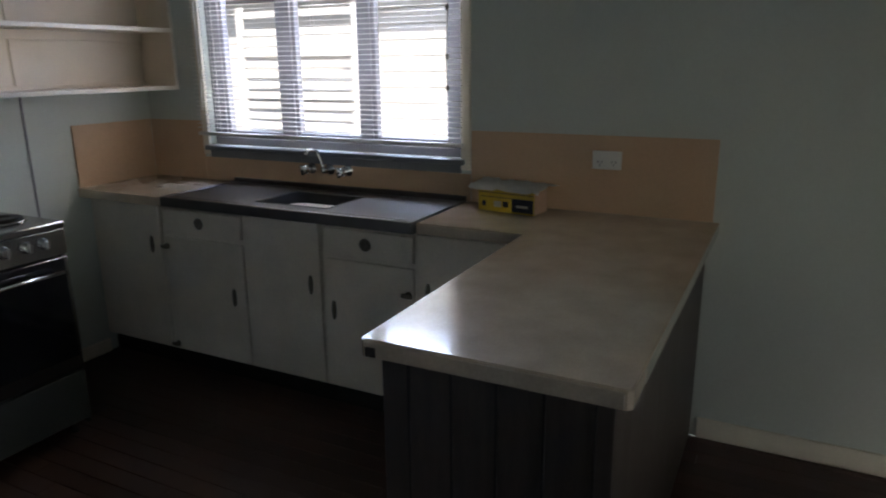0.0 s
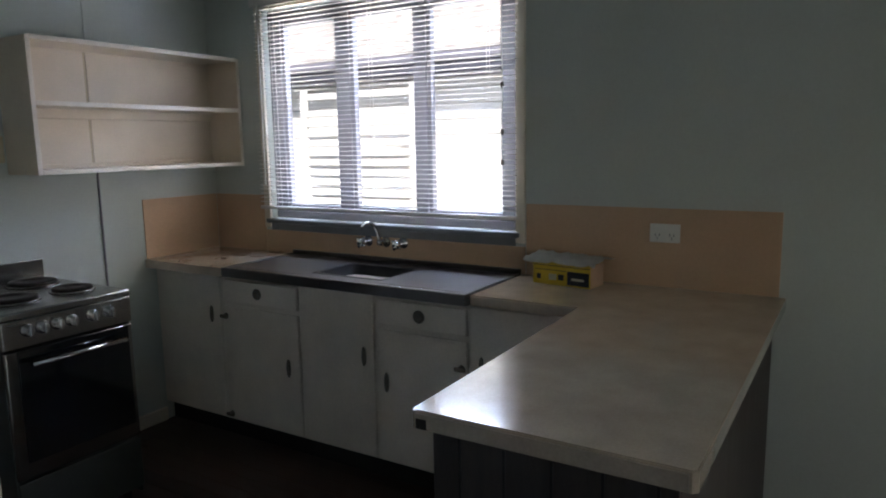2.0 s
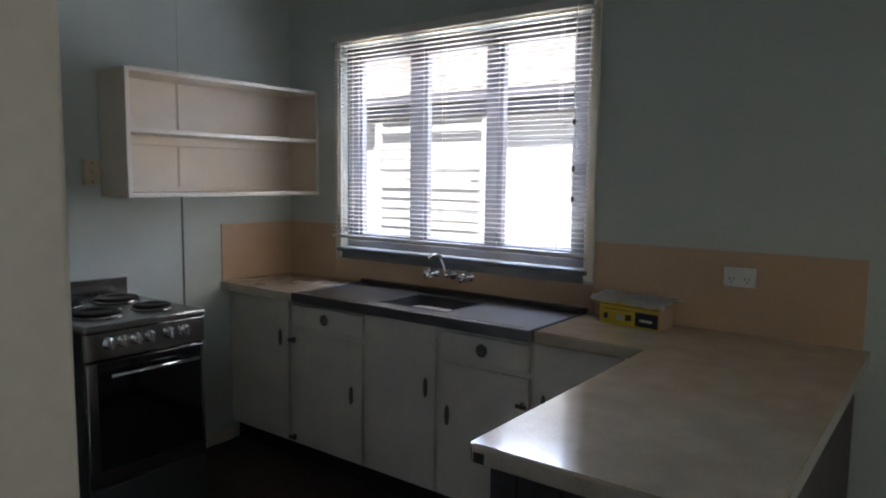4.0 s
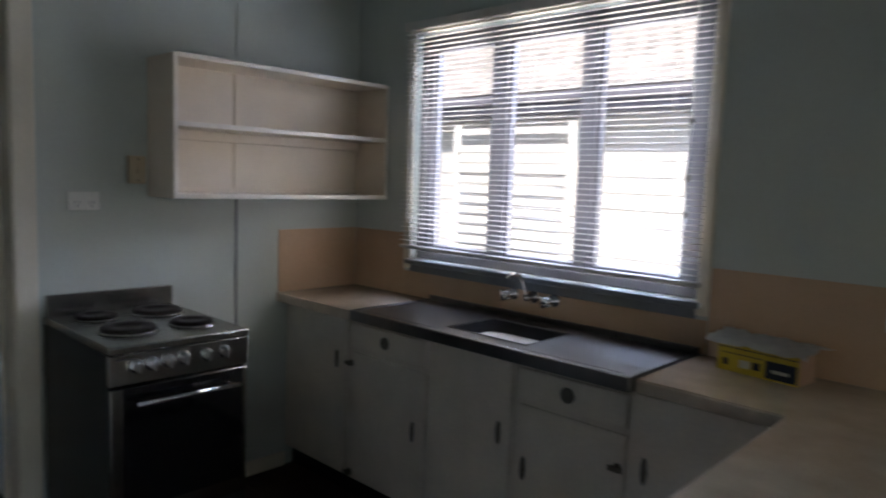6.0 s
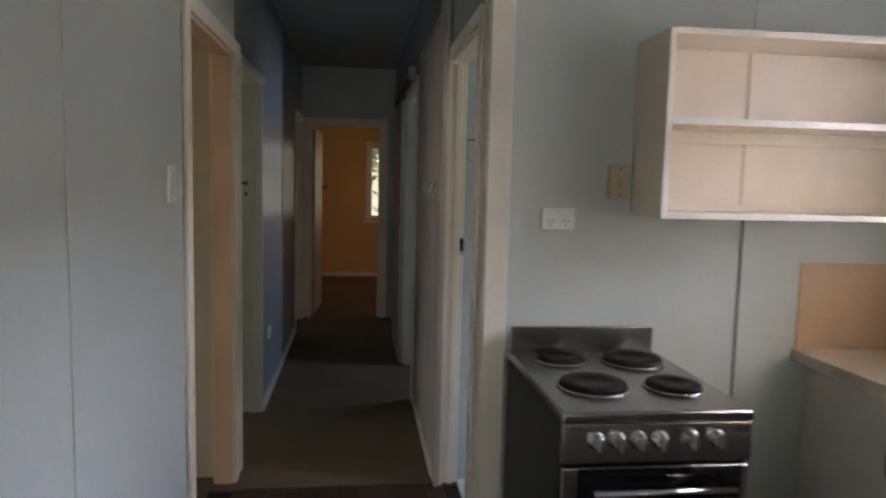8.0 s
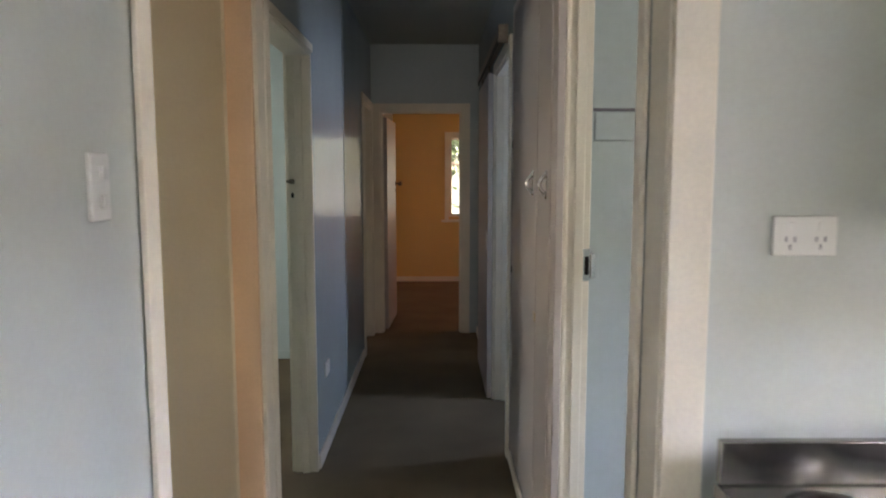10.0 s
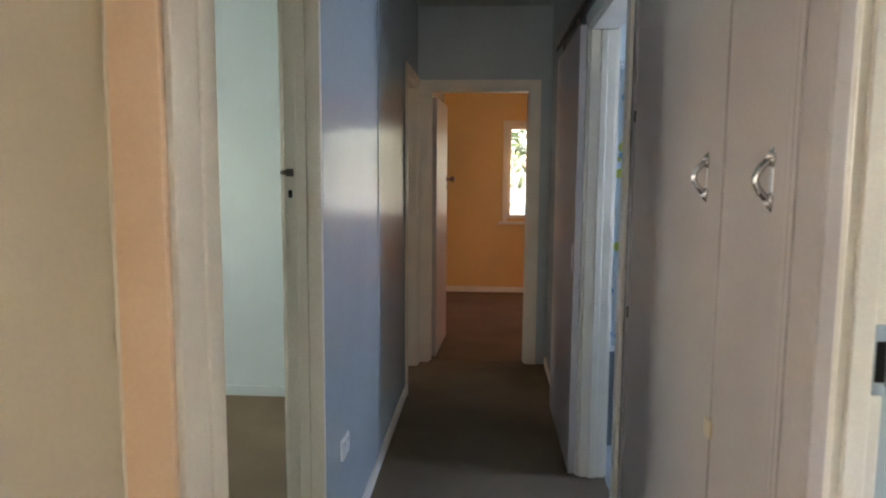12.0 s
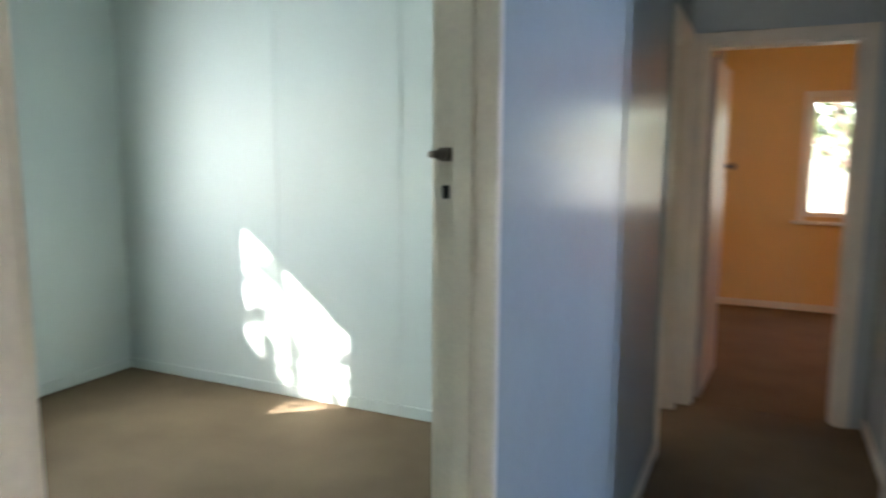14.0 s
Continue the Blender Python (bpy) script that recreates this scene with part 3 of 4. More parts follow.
# never in view; added to let fill light into the kitchen
plain_window("window_9", "y", -2.25, 0.5, 1.6, 0.9, 1.8, "unseen timber window added at the dining end for fill light", 1)
end_window = plain_window("window_8", "y", 11.86, 1.22, 1.95, 0.90, 1.99, "glass louvre window with timber surround", 0, louvres=True)
for a in ((1.165, 1.22, 0.86, 2.05), (1.95, 2.005, 0.86, 2.05), (1.2205, 1.9495, 1.99, 2.05)):
    part("architrave", slab(a[0], a[1], 11.782, 11.7995, a[2], a[3], bevel=0.004), M_TRIM, end_window)
part("window_sill", slab(1.12, 2.05, 11.75, 11.834, 0.83, 0.8595, bevel=0.005), M_TRIM, end_window)


# ---- doors ----
def lever(bm, x, y, z, along, out):
    """A latch handle on a plate; along and out are unit vectors."""
    a, o = Vector(along), Vector(out)
    c = Vector((x, y, z))
    rod(bm, c, c + o * 0.045, 0.009)
    rod(bm, c + o * 0.04, c + o * 0.04 + a * 0.02, 0.008, 0.006)
    return bm


def end_door():
    t = thing("door_1", (0.56, 8.79, 0), "open cream painted flush door with a dark knob", "door")
    t["kind"] = "structure"
    leaf = bmesh.new()
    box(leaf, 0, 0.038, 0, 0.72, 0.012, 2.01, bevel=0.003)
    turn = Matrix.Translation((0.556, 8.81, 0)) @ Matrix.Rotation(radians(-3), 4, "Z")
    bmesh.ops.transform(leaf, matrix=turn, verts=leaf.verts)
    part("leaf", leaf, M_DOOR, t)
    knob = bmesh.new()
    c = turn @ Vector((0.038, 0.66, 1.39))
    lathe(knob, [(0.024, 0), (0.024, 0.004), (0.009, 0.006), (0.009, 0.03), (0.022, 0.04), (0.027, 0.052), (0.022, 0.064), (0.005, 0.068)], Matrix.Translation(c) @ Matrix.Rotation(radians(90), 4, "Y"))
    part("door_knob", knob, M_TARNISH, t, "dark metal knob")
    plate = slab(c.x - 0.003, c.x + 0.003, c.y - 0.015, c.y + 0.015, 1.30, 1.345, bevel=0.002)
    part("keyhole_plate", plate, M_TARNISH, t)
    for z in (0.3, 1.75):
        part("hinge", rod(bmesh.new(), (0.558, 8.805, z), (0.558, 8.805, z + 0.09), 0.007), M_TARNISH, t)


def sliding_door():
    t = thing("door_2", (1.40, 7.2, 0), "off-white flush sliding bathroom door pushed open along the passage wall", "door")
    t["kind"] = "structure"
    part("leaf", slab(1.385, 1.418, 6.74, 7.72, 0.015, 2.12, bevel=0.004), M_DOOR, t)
    part("finger_pull", slab(1.3815, 1.386, 6.79, 6.81, 1.0, 1.12, bevel=0.001), M_PLASTIC, t)
    for y in (6.9, 7.55):
        part("hanger", slab(1.395, 1.408, y, y + 0.04, 2.1205, 2.19, bevel=0.002), M_TARNISH, t)
    track = thing("door_track", (1.41, 6.8, 2.17), "dark metal sliding door track above the bathroom doorway", "door track")
    part("rail", slab(1.375, 1.4215, 5.90, 7.75, 2.19, 2.235, bevel=0.003), M_TARNISH, track)
    part("end_bracket", slab(1.37, 1.4215, 5.87, 5.90, 2.15, 2.24, bevel=0.003), M_TARNISH, track)
    part("guide_channel", slab(1.377, 1.383, 5.91, 7.74, 2.165, 2.1895, bevel=0.001), M_DARKGAP, track)


def cupboard_handle(parent, y, z, x):
    """An arched chrome pull on two pointed feet."""
    bm = bmesh.new()
    pts = [(x - 0.004 - 0.022 * math.sin(math.pi * k / 16), y, z - 0.034 + 0.068 * k / 16) for k in range(17)]
    sweep(bm, pts, 0.0065, 10)
    for s in (-1, 1):
        lathe(bm, [(0.014, 0), (0.013, 0.004), (0.006, 0.007)], Matrix.Translation((x, y, z + s * 0.034)) @ Matrix.Rotation(radians(-90), 4, "Y") @ Matrix.Diagonal((1.0, 0.8, 1, 1)), 12)
        rod(bm, (x - 0.003, y, z + s * 0.034), (x - 0.003, y, z + s * 0.048), 0.011, 0.002, 8)
    part("handle", bm, M_CHROME, parent, "arched chrome pull handle")
    plate = bmesh.new()
    edge = [(0.004, -0.053), (0.011, -0.034), (0.006, -0.02), (0.006, 0.02), (0.011, 0.034), (0.004, 0.053)]
    ring = edge + [(-a, b) for a, b in edge[::-1]]
    low = [plate.verts.new((x - 0.0002, y + a, z + b)) for a, b in ring]
    high = [plate.verts.new((x - 0.0028, y + a * 0.85, z + b * 0.98)) for a, b in ring]
    plate.faces.new(low), plate.faces.new(high)
    for k in range(len(ring)):
        plate.faces.new((low[k], low[(k + 1) % len(ring)], high[(k + 1) % len(ring)], high[k]))
    part("back_plate", plate, M_CHROME, parent, "pointed chrome back plate")


def hall_cupboard():
    t = thing("built_in_cupboard", (1.44, 5.19, 0), "tall off-white built-in cupboard with two flush doors", "cupboard")
    part("plinth", slab(1.428, 1.46, 4.60, 5.78, 0.0025, 0.0595, bevel=0.003), M_TRIM, t)
    for y0, y1 in ((4.60, 4.622), (5.745, 5.78)):
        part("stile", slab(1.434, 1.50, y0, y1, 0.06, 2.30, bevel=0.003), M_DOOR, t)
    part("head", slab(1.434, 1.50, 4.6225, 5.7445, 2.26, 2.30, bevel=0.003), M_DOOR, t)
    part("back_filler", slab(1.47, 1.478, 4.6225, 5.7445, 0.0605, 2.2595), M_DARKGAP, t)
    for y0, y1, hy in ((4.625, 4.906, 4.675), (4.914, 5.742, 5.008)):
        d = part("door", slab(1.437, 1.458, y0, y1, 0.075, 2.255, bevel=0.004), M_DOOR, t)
        cupboard_handle(d, hy, 1.455, 1.437)
        for z in (1.0, 1.62) if y1 > 5 else ():
            part("hinge", rod(bmesh.new(), (1.434, y1 - 0.004, z), (1.434, y1 - 0.004, z + 0.035), 0.004), M_TARNISH, d)
    part("catch", slab(1.430, 1.4365, 4.89, 4.93, 0.93, 0.965, bevel=0.002), M_OLDPLASTIC, t)


def bedroom_lock():
    t = thing("door_keeper", (0.36, 5.638, 1.45), "dark metal latch keeper on the bedroom door jamb", "door hardware")
    part("keeper", lever(bmesh.new(), 0.364, 5.634, 1.456, (-1, 0, 0), (0, -0.45, 0)), M_TARNISH, t)
    part("plate", slab(0.354, 0.378, 5.635, 5.6378, 1.444, 1.468, bevel=0.001), M_TARNISH, t)
    part("keyhole", slab(0.361, 0.373, 5.6355, 5.6378, 1.378, 1.402, bevel=0.003), M_DARKGAP, t)


def laundry_keeper():
    t = thing("door_keeper", (1.55, 4.535, 1.2), "bright chrome strike box on the laundry door jamb", "door hardware")
    part("strike_plate", slab(1.536, 1.5585, 4.532, 4.5375, 1.145, 1.25, bevel=0.001), M_CHROME, t)
    part("strike_box", slab(1.5595, 1.574, 4.522, 4.5375, 1.155, 1.235, bevel=0.003), M_CHROME, t)
    part("latch_hole", slab(1.542, 1.555, 4.5295, 4.5319, 1.165, 1.225, bevel=0.001), M_DARKGAP, t)
    hooks = thing("coat_hook", (1.75, 4.572, 1.64), "small white screw hook on the laundry rail", "hook", "laundry hooks")
    part("hook", sweep(bmesh.new(), [(1.75, 4.571, 1.645), (1.75, 4.556, 1.645), (1.75, 4.553, 1.655)], 0.003, 8), M_PLASTIC, hooks)
    for x in (1.92, 1.95, 2.2):
        copy_thing(hooks, Matrix.Translation((x, 4.572, 1.64)))


end_door(), sliding_door(), hall_cupboard(), bedroom_lock(), laundry_keeper()


# ---- kitchen ----
def stove():
    t = thing("stove", (1.815, 3.19, 0), "freestanding stainless steel electric stove with four solid hotplates", "stove")
    x0, x1, y0, y1 = 1.565, 2.07, 2.87, 3.51
    part("side_panel", slab(x0, x0 + 0.012, y0 + 0.02, y1, 0.045, 0.905, bevel=0.002), M_SIDE, t, "dull grey enamel side")
    part("side_panel", slab(x1 - 0.012, x1, y0 + 0.02, y1, 0.045, 0.905, bevel=0.002), M_SIDE, t, "dull grey enamel side")
    part("carcass", slab(x0 + 0.0125, x1 - 0.0125, y0 + 0.05, y1 - 0.004, 0.05, 0.90), M_DARKGAP, t)
    top = slab(x0 - 0.002, x1 + 0.002, y0 - 0.004, y1, 0.9055, 0.935, bevel=0.007)
    part("hob", top, M_STEEL, t)
    part("splashback", slab(x0 + 0.004, x1 - 0.004, y1 - 0.02, y1 - 0.001, 0.9355, 1.018, bevel=0.003), M_STEEL, t)
    for bx, by, r in ((1.705, 3.365, 0.076), (1.935, 3.345, 0.094), (1.715, 3.085, 0.094), (1.945, 3.065, 0.076)):
        m = Matrix.Translation((bx, by, 0.9352))
        plate = part("hotplate", lathe(bmesh.new(), [(r - 0.002, 0.004), (r, 0.006), (r, 0.014), (r - 0.005, 0.0175), (0.45 * r, 0.0175), (0.43 * r, 0.0155), (0.05 * r, 0.0155)], m, 40), M_IRON, t, "black cast iron hotplate")
        part("rim", lathe(bmesh.new(), [(r + 0.010, 0.0), (r + 0.009, 0.004), (r + 0.005, 0.0065), (r + 0.001, 0.0055), (r + 0.001, 0.0)], m, 40), M_STEEL, plate, "steel ring")
    part("control_panel", slab(x0, x1, y0, y0 + 0.045, 0.80, 0.905, bevel=0.004), M_STEEL, t)
    part("maker_mark", slab(x0 + 0.02, x0 + 0.075, y0 - 0.0006, y0 - 0.0001, 0.887, 0.892), M_SIDE, t)
    for k, kx in enumerate((1.652, 1.706, 1.762, 1.818, 1.902, 1.972)):
        m = Matrix.Translation((kx, y0, 0.862)) @ Matrix.Rotation(radians(90), 4, "X")
        knob = part("knob", lathe(bmesh.new(), [(0.024, 0.0), (0.024, 0.005), (0.020, 0.007), (0.0185, 0.022), (0.016, 0.025)], m, 24), M_KNOB, t)
        part("grip", slab(kx - 0.005, kx + 0.005, y0 - 0.037, y0 - 0.024, 0.842, 0.882, bevel=0.002), M_KNOB, knob)
        part("pointer", slab(kx - 0.001, kx + 0.001, y0 - 0.0378, y0 - 0.0372, 0.863, 0.881), M_SIDE, knob)
    door = part("oven_door", slab(x0 + 0.003, x1 - 0.003, y0 + 0.002, y0 + 0.042, 0.305, 0.79, bevel=0.004), M_STEEL, t)
    part("glass", slab(x0 + 0.045, x1 - 0.022, y0 - 0.003, y0 + 0.0015, 0.365, 0.788, bevel=0.001), M_BLACK, door, "black oven door glass")
    handle = rod(bmesh.new(), (1.636, y0 - 0.045, 0.742), (2.01, y0 - 0.045, 0.742), 0.009)
    part("handle", handle, M_CHROME, door)
    for hx in (1.655, 1.99):
        part("handle_post", rod(bmesh.new(), (hx, y0 - 0.044, 0.742), (hx, y0 - 0.0032, 0.742), 0.006), M_CHROME, door)
    part("storage_drawer", slab(x0 + 0.003, x1 - 0.003, y0 + 0.004, y0 + 0.042, 0.075, 0.292, bevel=0.004), M_SIDE, t, "dark enamel lower drawer front")
    for fx in (x0 + 0.04, x1 - 0.04):
        for fy in (y0 + 0.08, y1 - 0.06):
            part("foot", rod(bmesh.new(), (fx, fy, 0.0), (fx, fy, 0.0498), 0.018), M_DARKGAP, t)


def wall_shelf():
    t = thing("wall_shelf", (2.57, 3.43, 1.40), "open pinkish white timber wall shelf with two levels, empty", "shelf")
    x0, x1, y0, y1 = 1.995, 3.146, 3.32, 3.565
    part("side", slab(x0, x0 + 0.02, y0, y1, 1.40, 1.985, bevel=0.002), M_SHELF, t)
    part("side", slab(x1 - 0.02, x1, y0, y1, 1.40, 1.985, bevel=0.002), M_SHELF, t)
    part("top", slab(x0 + 0.0205, x1 - 0.0205, y0, y1, 1.969, 1.989, bevel=0.002), M_SHELF, t)
    part("bottom", slab(x0 + 0.0205, x1 - 0.0205, y0, y1, 1.40, 1.42, bevel=0.002), M_SHELF, t)
    part("middle", slab(x0 + 0.0205, x1 - 0.0205, y0, y1, 1.695, 1.716, bevel=0.002), M_SHELF, t)
    part("back", slab(x0 + 0.0205, 2.388, y1 - 0.009, y1, 1.4205, 1.6945), M_SHELF, t)
    part("back", slab(2.402, x1 - 0.0205, y1 - 0.009, y1, 1.4205, 1.6945), M_SHELF, t)
    part("back", slab(x0 + 0.0205, 2.388, y1 - 0.009, y1, 1.7165, 1.9685), M_SHELF, t)
    part("back", slab(2.402, x1 - 0.0205, y1 - 0.009, y1, 1.7165, 1.9685), M_SHELF, t)
    part("back_joint", slab(2.3882, 2.4018, y1 - 0.004, y1 - 0.001, 1.4205, 1.6945), M_OLDPLASTIC, t)
    part("back_joint", slab(2.3882, 2.4018, y1 - 0.004, y1 - 0.001, 1.7165, 1.9685), M_OLDPLASTIC, t)
    for e in ((x0, x0 + 0.02, 1.40, 1.985), (x1 - 0.02, x1, 1.40, 1.985), (x0 + 0.0205, x1 - 0.0205, 1.969, 1.989), (x0 + 0.0205, x1 - 0.0205, 1.40, 1.42), (x0 + 0.0205, x1 - 0.0205, 1.695, 1.716)):
        part("edging", slab(e[0], e[1], y0 - 0.003, y0 - 0.0002, e[2], e[3], bevel=0.001), M_CUPBOARD, t, "paler painted front edge")
    part("cleat", slab(x0 + 0.021, x1 - 0.021, y1 - 0.03, y1 - 0.0095, 1.65, 1.6945, bevel=0.002), M_SHELF, t)
    part("cleat", slab(x0 + 0.021, x1 - 0.021, y1 - 0.025, y1 - 0.0095, 1.4205, 1.44, bevel=0.002), M_SHELF, t)


def latch_pull(parent, y, z, x):
    """A slim boat-shaped pull, upright, on the cupboard front at x."""
    bm = bmesh.new()
    bmesh.ops.create_uvsphere(bm, u_segments=12, v_segments=8, radius=1.0, matrix=Matrix.Translation((x - 0.008, y, z)) @ Matrix.Diagonal((0.008, 0.012, 0.046, 1)))
    rod(bm, (x, y, z - 0.03), (x - 0.008, y, z - 0.03), 0.006)
    rod(bm, (x, y, z + 0.03), (x - 0.008, y, z + 0.03), 0.006)
    for f in bm.faces:
        f.smooth = True
    part("handle", bm, M_PULL, parent, "tarnished boat-shaped pull")


def turn_catch(parent, y, z, x):
    bm = lathe(bmesh.new(), [(0.016, 0), (0.016, 0.004), (0.008, 0.008), (0.012, 0.018), (0.006, 0.022)], Matrix.Translation((x, y, z)) @ Matrix.Rotation(radians(-90), 4, "Y"), 14)
    box(bm, x - 0.022, x - 0.012, y - 0.026, y + 0.026, z - 0.009, z + 0.009, bevel=0.003)
    part("turn_catch", bm, M_TARNISH, parent, "tarnished turn catch")


def cup_pull(parent, y, z, x):
    bm = lathe(bmesh.new(), [(0.028, 0), (0.028, 0.003), (0.022, 0.006), (0.014, 0.006), (0.013, 0.003), (0.002, 0.003)], Matrix.Translation((x, y, z)) @ Matrix.Rotation(radians(-90), 4, "Y"), 24)
    part("ring_pull", bm, M_PULL, parent, "round recessed metal pull")


FRONT = 2.70


def base_cupboard(y0, y1, label, drawer=False, handle=None, catches=(), pull_z=0.55):
    """One unit under the window worktop, with a door and, in some, a drawer over it."""
    t = thing("base_cupboard", (2.92, (y0 + y1) / 2, 0), label, "cupboard", "kitchen base cupboards")
    part("plinth", slab(FRONT + 0.05, 3.12, y0 + 0.0005, y1 - 0.0005, 0, 0.0995), M_DARKGAP, t)
    part("body", slab(FRONT + 0.021, 3.145, y0 + 0.0005, y1 - 0.0005, 0.10, 0.872), M_CUPBOARD, t)
    g = 0.004
    if drawer:
        d = part("drawer_front", slab(FRONT, FRONT + 0.0205, y0 + 0.012, y1 - 0.03, 0.735, 0.848, bevel=0.005), M_CUPBOARD, t)
        cup_pull(d, (y0 + y1) / 2, 0.792, FRONT)
        door = part("door", slab(FRONT, FRONT + 0.0205, y0 + 0.012, y1 - 0.03, 0.11, 0.712, bevel=0.005), M_CUPBOARD, t)
    else:
        door = part("door", slab(FRONT + 0.002, FRONT + 0.0205, y0 + g, y1 - g, 0.11, 0.862, bevel=0.003), M_CUPBOARD, t)
    if handle is not None:
        latch_pull(door, handle, pull_z, FRONT)
    for y, z in catches:
        turn_catch(door, y, z, FRONT)
    return t


def kitchen_units():
    base_cupboard(3.075, 3.569, "cream painted base cupboard in the corner with one plain door", handle=3.13, pull_z=0.66)
    base_cupboard(2.535, 3.073, "cream painted base cupboard with a drawer over a door", True, handle=2.61, catches=((3.03, 0.66), (3.03, 0.14)), pull_z=0.45)
    base_cupboard(2.10, 2.533, "cream painted sink cupboard with one tall plain door", handle=2.15, pull_z=0.58)
    base_cupboard(1.62, 2.098, "cream painted base cupboard with a drawer, next to the sink", True, handle=2.03, catches=((1.655, 0.60),), pull_z=0.48)
    base_cupboard(1.14, 1.618, "cream painted base cupboard beside the breakfast counter", handle=1.56, pull_z=0.62)


def worktop():
    t = thing("worktop", (2.9, 2.0, 0.875), "worn glossy beige laminate worktop round the sink and counter", "worktop")
    part("short_run", slab(2.64, 3.148, 2.968, 3.568, 0.8725, 0.92, bevel=0.004), M_LAMINATE, t)
    # the run and the counter form one L
    bm = bmesh.new()
    outline = ((2.665, 1.592), (2.665, 1.145), (1.595, 1.145), (1.585, 1.135), (1.585, 0.535), (1.595, 0.525), (3.148, 0.525), (3.148, 1.592))
    low = [bm.verts.new((x, y, 0.876)) for x, y in outline]
    high = [bm.verts.new((x, y, 0.92)) for x, y in outline]
    bm.faces.new(high), bm.faces.new(low[::-1])
    for k in range(len(outline)):
        bm.faces.new((low[k], low[(k + 1) % 8], high[(k + 1) % 8], high[k]))
    bmesh.ops.bevel(bm, geom=[e for e in bm.edges if e.verts[0].co.z > 0.9 and e.verts[1].co.z > 0.9], offset=0.003, segments=2, affect="EDGES")
    part("counter", bm, M_LAMINATE, t)
    part("edge_strip", slab(1.5815, 1.5845, 0.54, 1.13, 0.878, 0.914, bevel=0.001), M_EDGE, t, "worn edge strip")
    part("edge_strip", slab(1.60, 2.66, 1.1455, 1.1485, 0.878, 0.914, bevel=0.001), M_EDGE, t, "worn edge strip")
    part("edge_strip", slab(2.6615, 2.6645, 1.155, 1.59, 0.878, 0.914, bevel=0.001), M_EDGE, t, "worn edge strip")
    part("edge_chip", slab(1.579, 1.5813, 1.10, 1.128, 0.879, 0.903, bevel=0.001), M_DARKGAP, t, "chip in the edge strip")


def counter_base():
    t = thing("breakfast_counter", (2.4, 0.83, 0), "breakfast counter base clad in dark brown panelling", "counter")
    part("end_panel", slab(1.63, 1.648, 0.565, 1.115, 0.0, 0.8755, bevel=0.002), M_PANEL, t)
    part("outer_panel", slab(1.6485, 3.147, 0.565, 0.581, 0.0, 0.8755, bevel=0.002), M_PANEL, t)
    part("inner_panel", slab(1.6485, 2.67, 1.097, 1.115, 0.10, 0.8755, bevel=0.002), M_CUPBOARD, t, "cream painted inner panel")
    part("plinth", slab(1.6485, 3.147, 0.5815, 1.09, 0.0, 0.0995), M_DARKGAP, t)
    for k in range(5):
        part("groove_strip", slab(1.6265, 1.6298, 0.60 + 0.11 * k, 0.606 + 0.11 * k, 0.01, 0.87), M_DARKGAP, t)


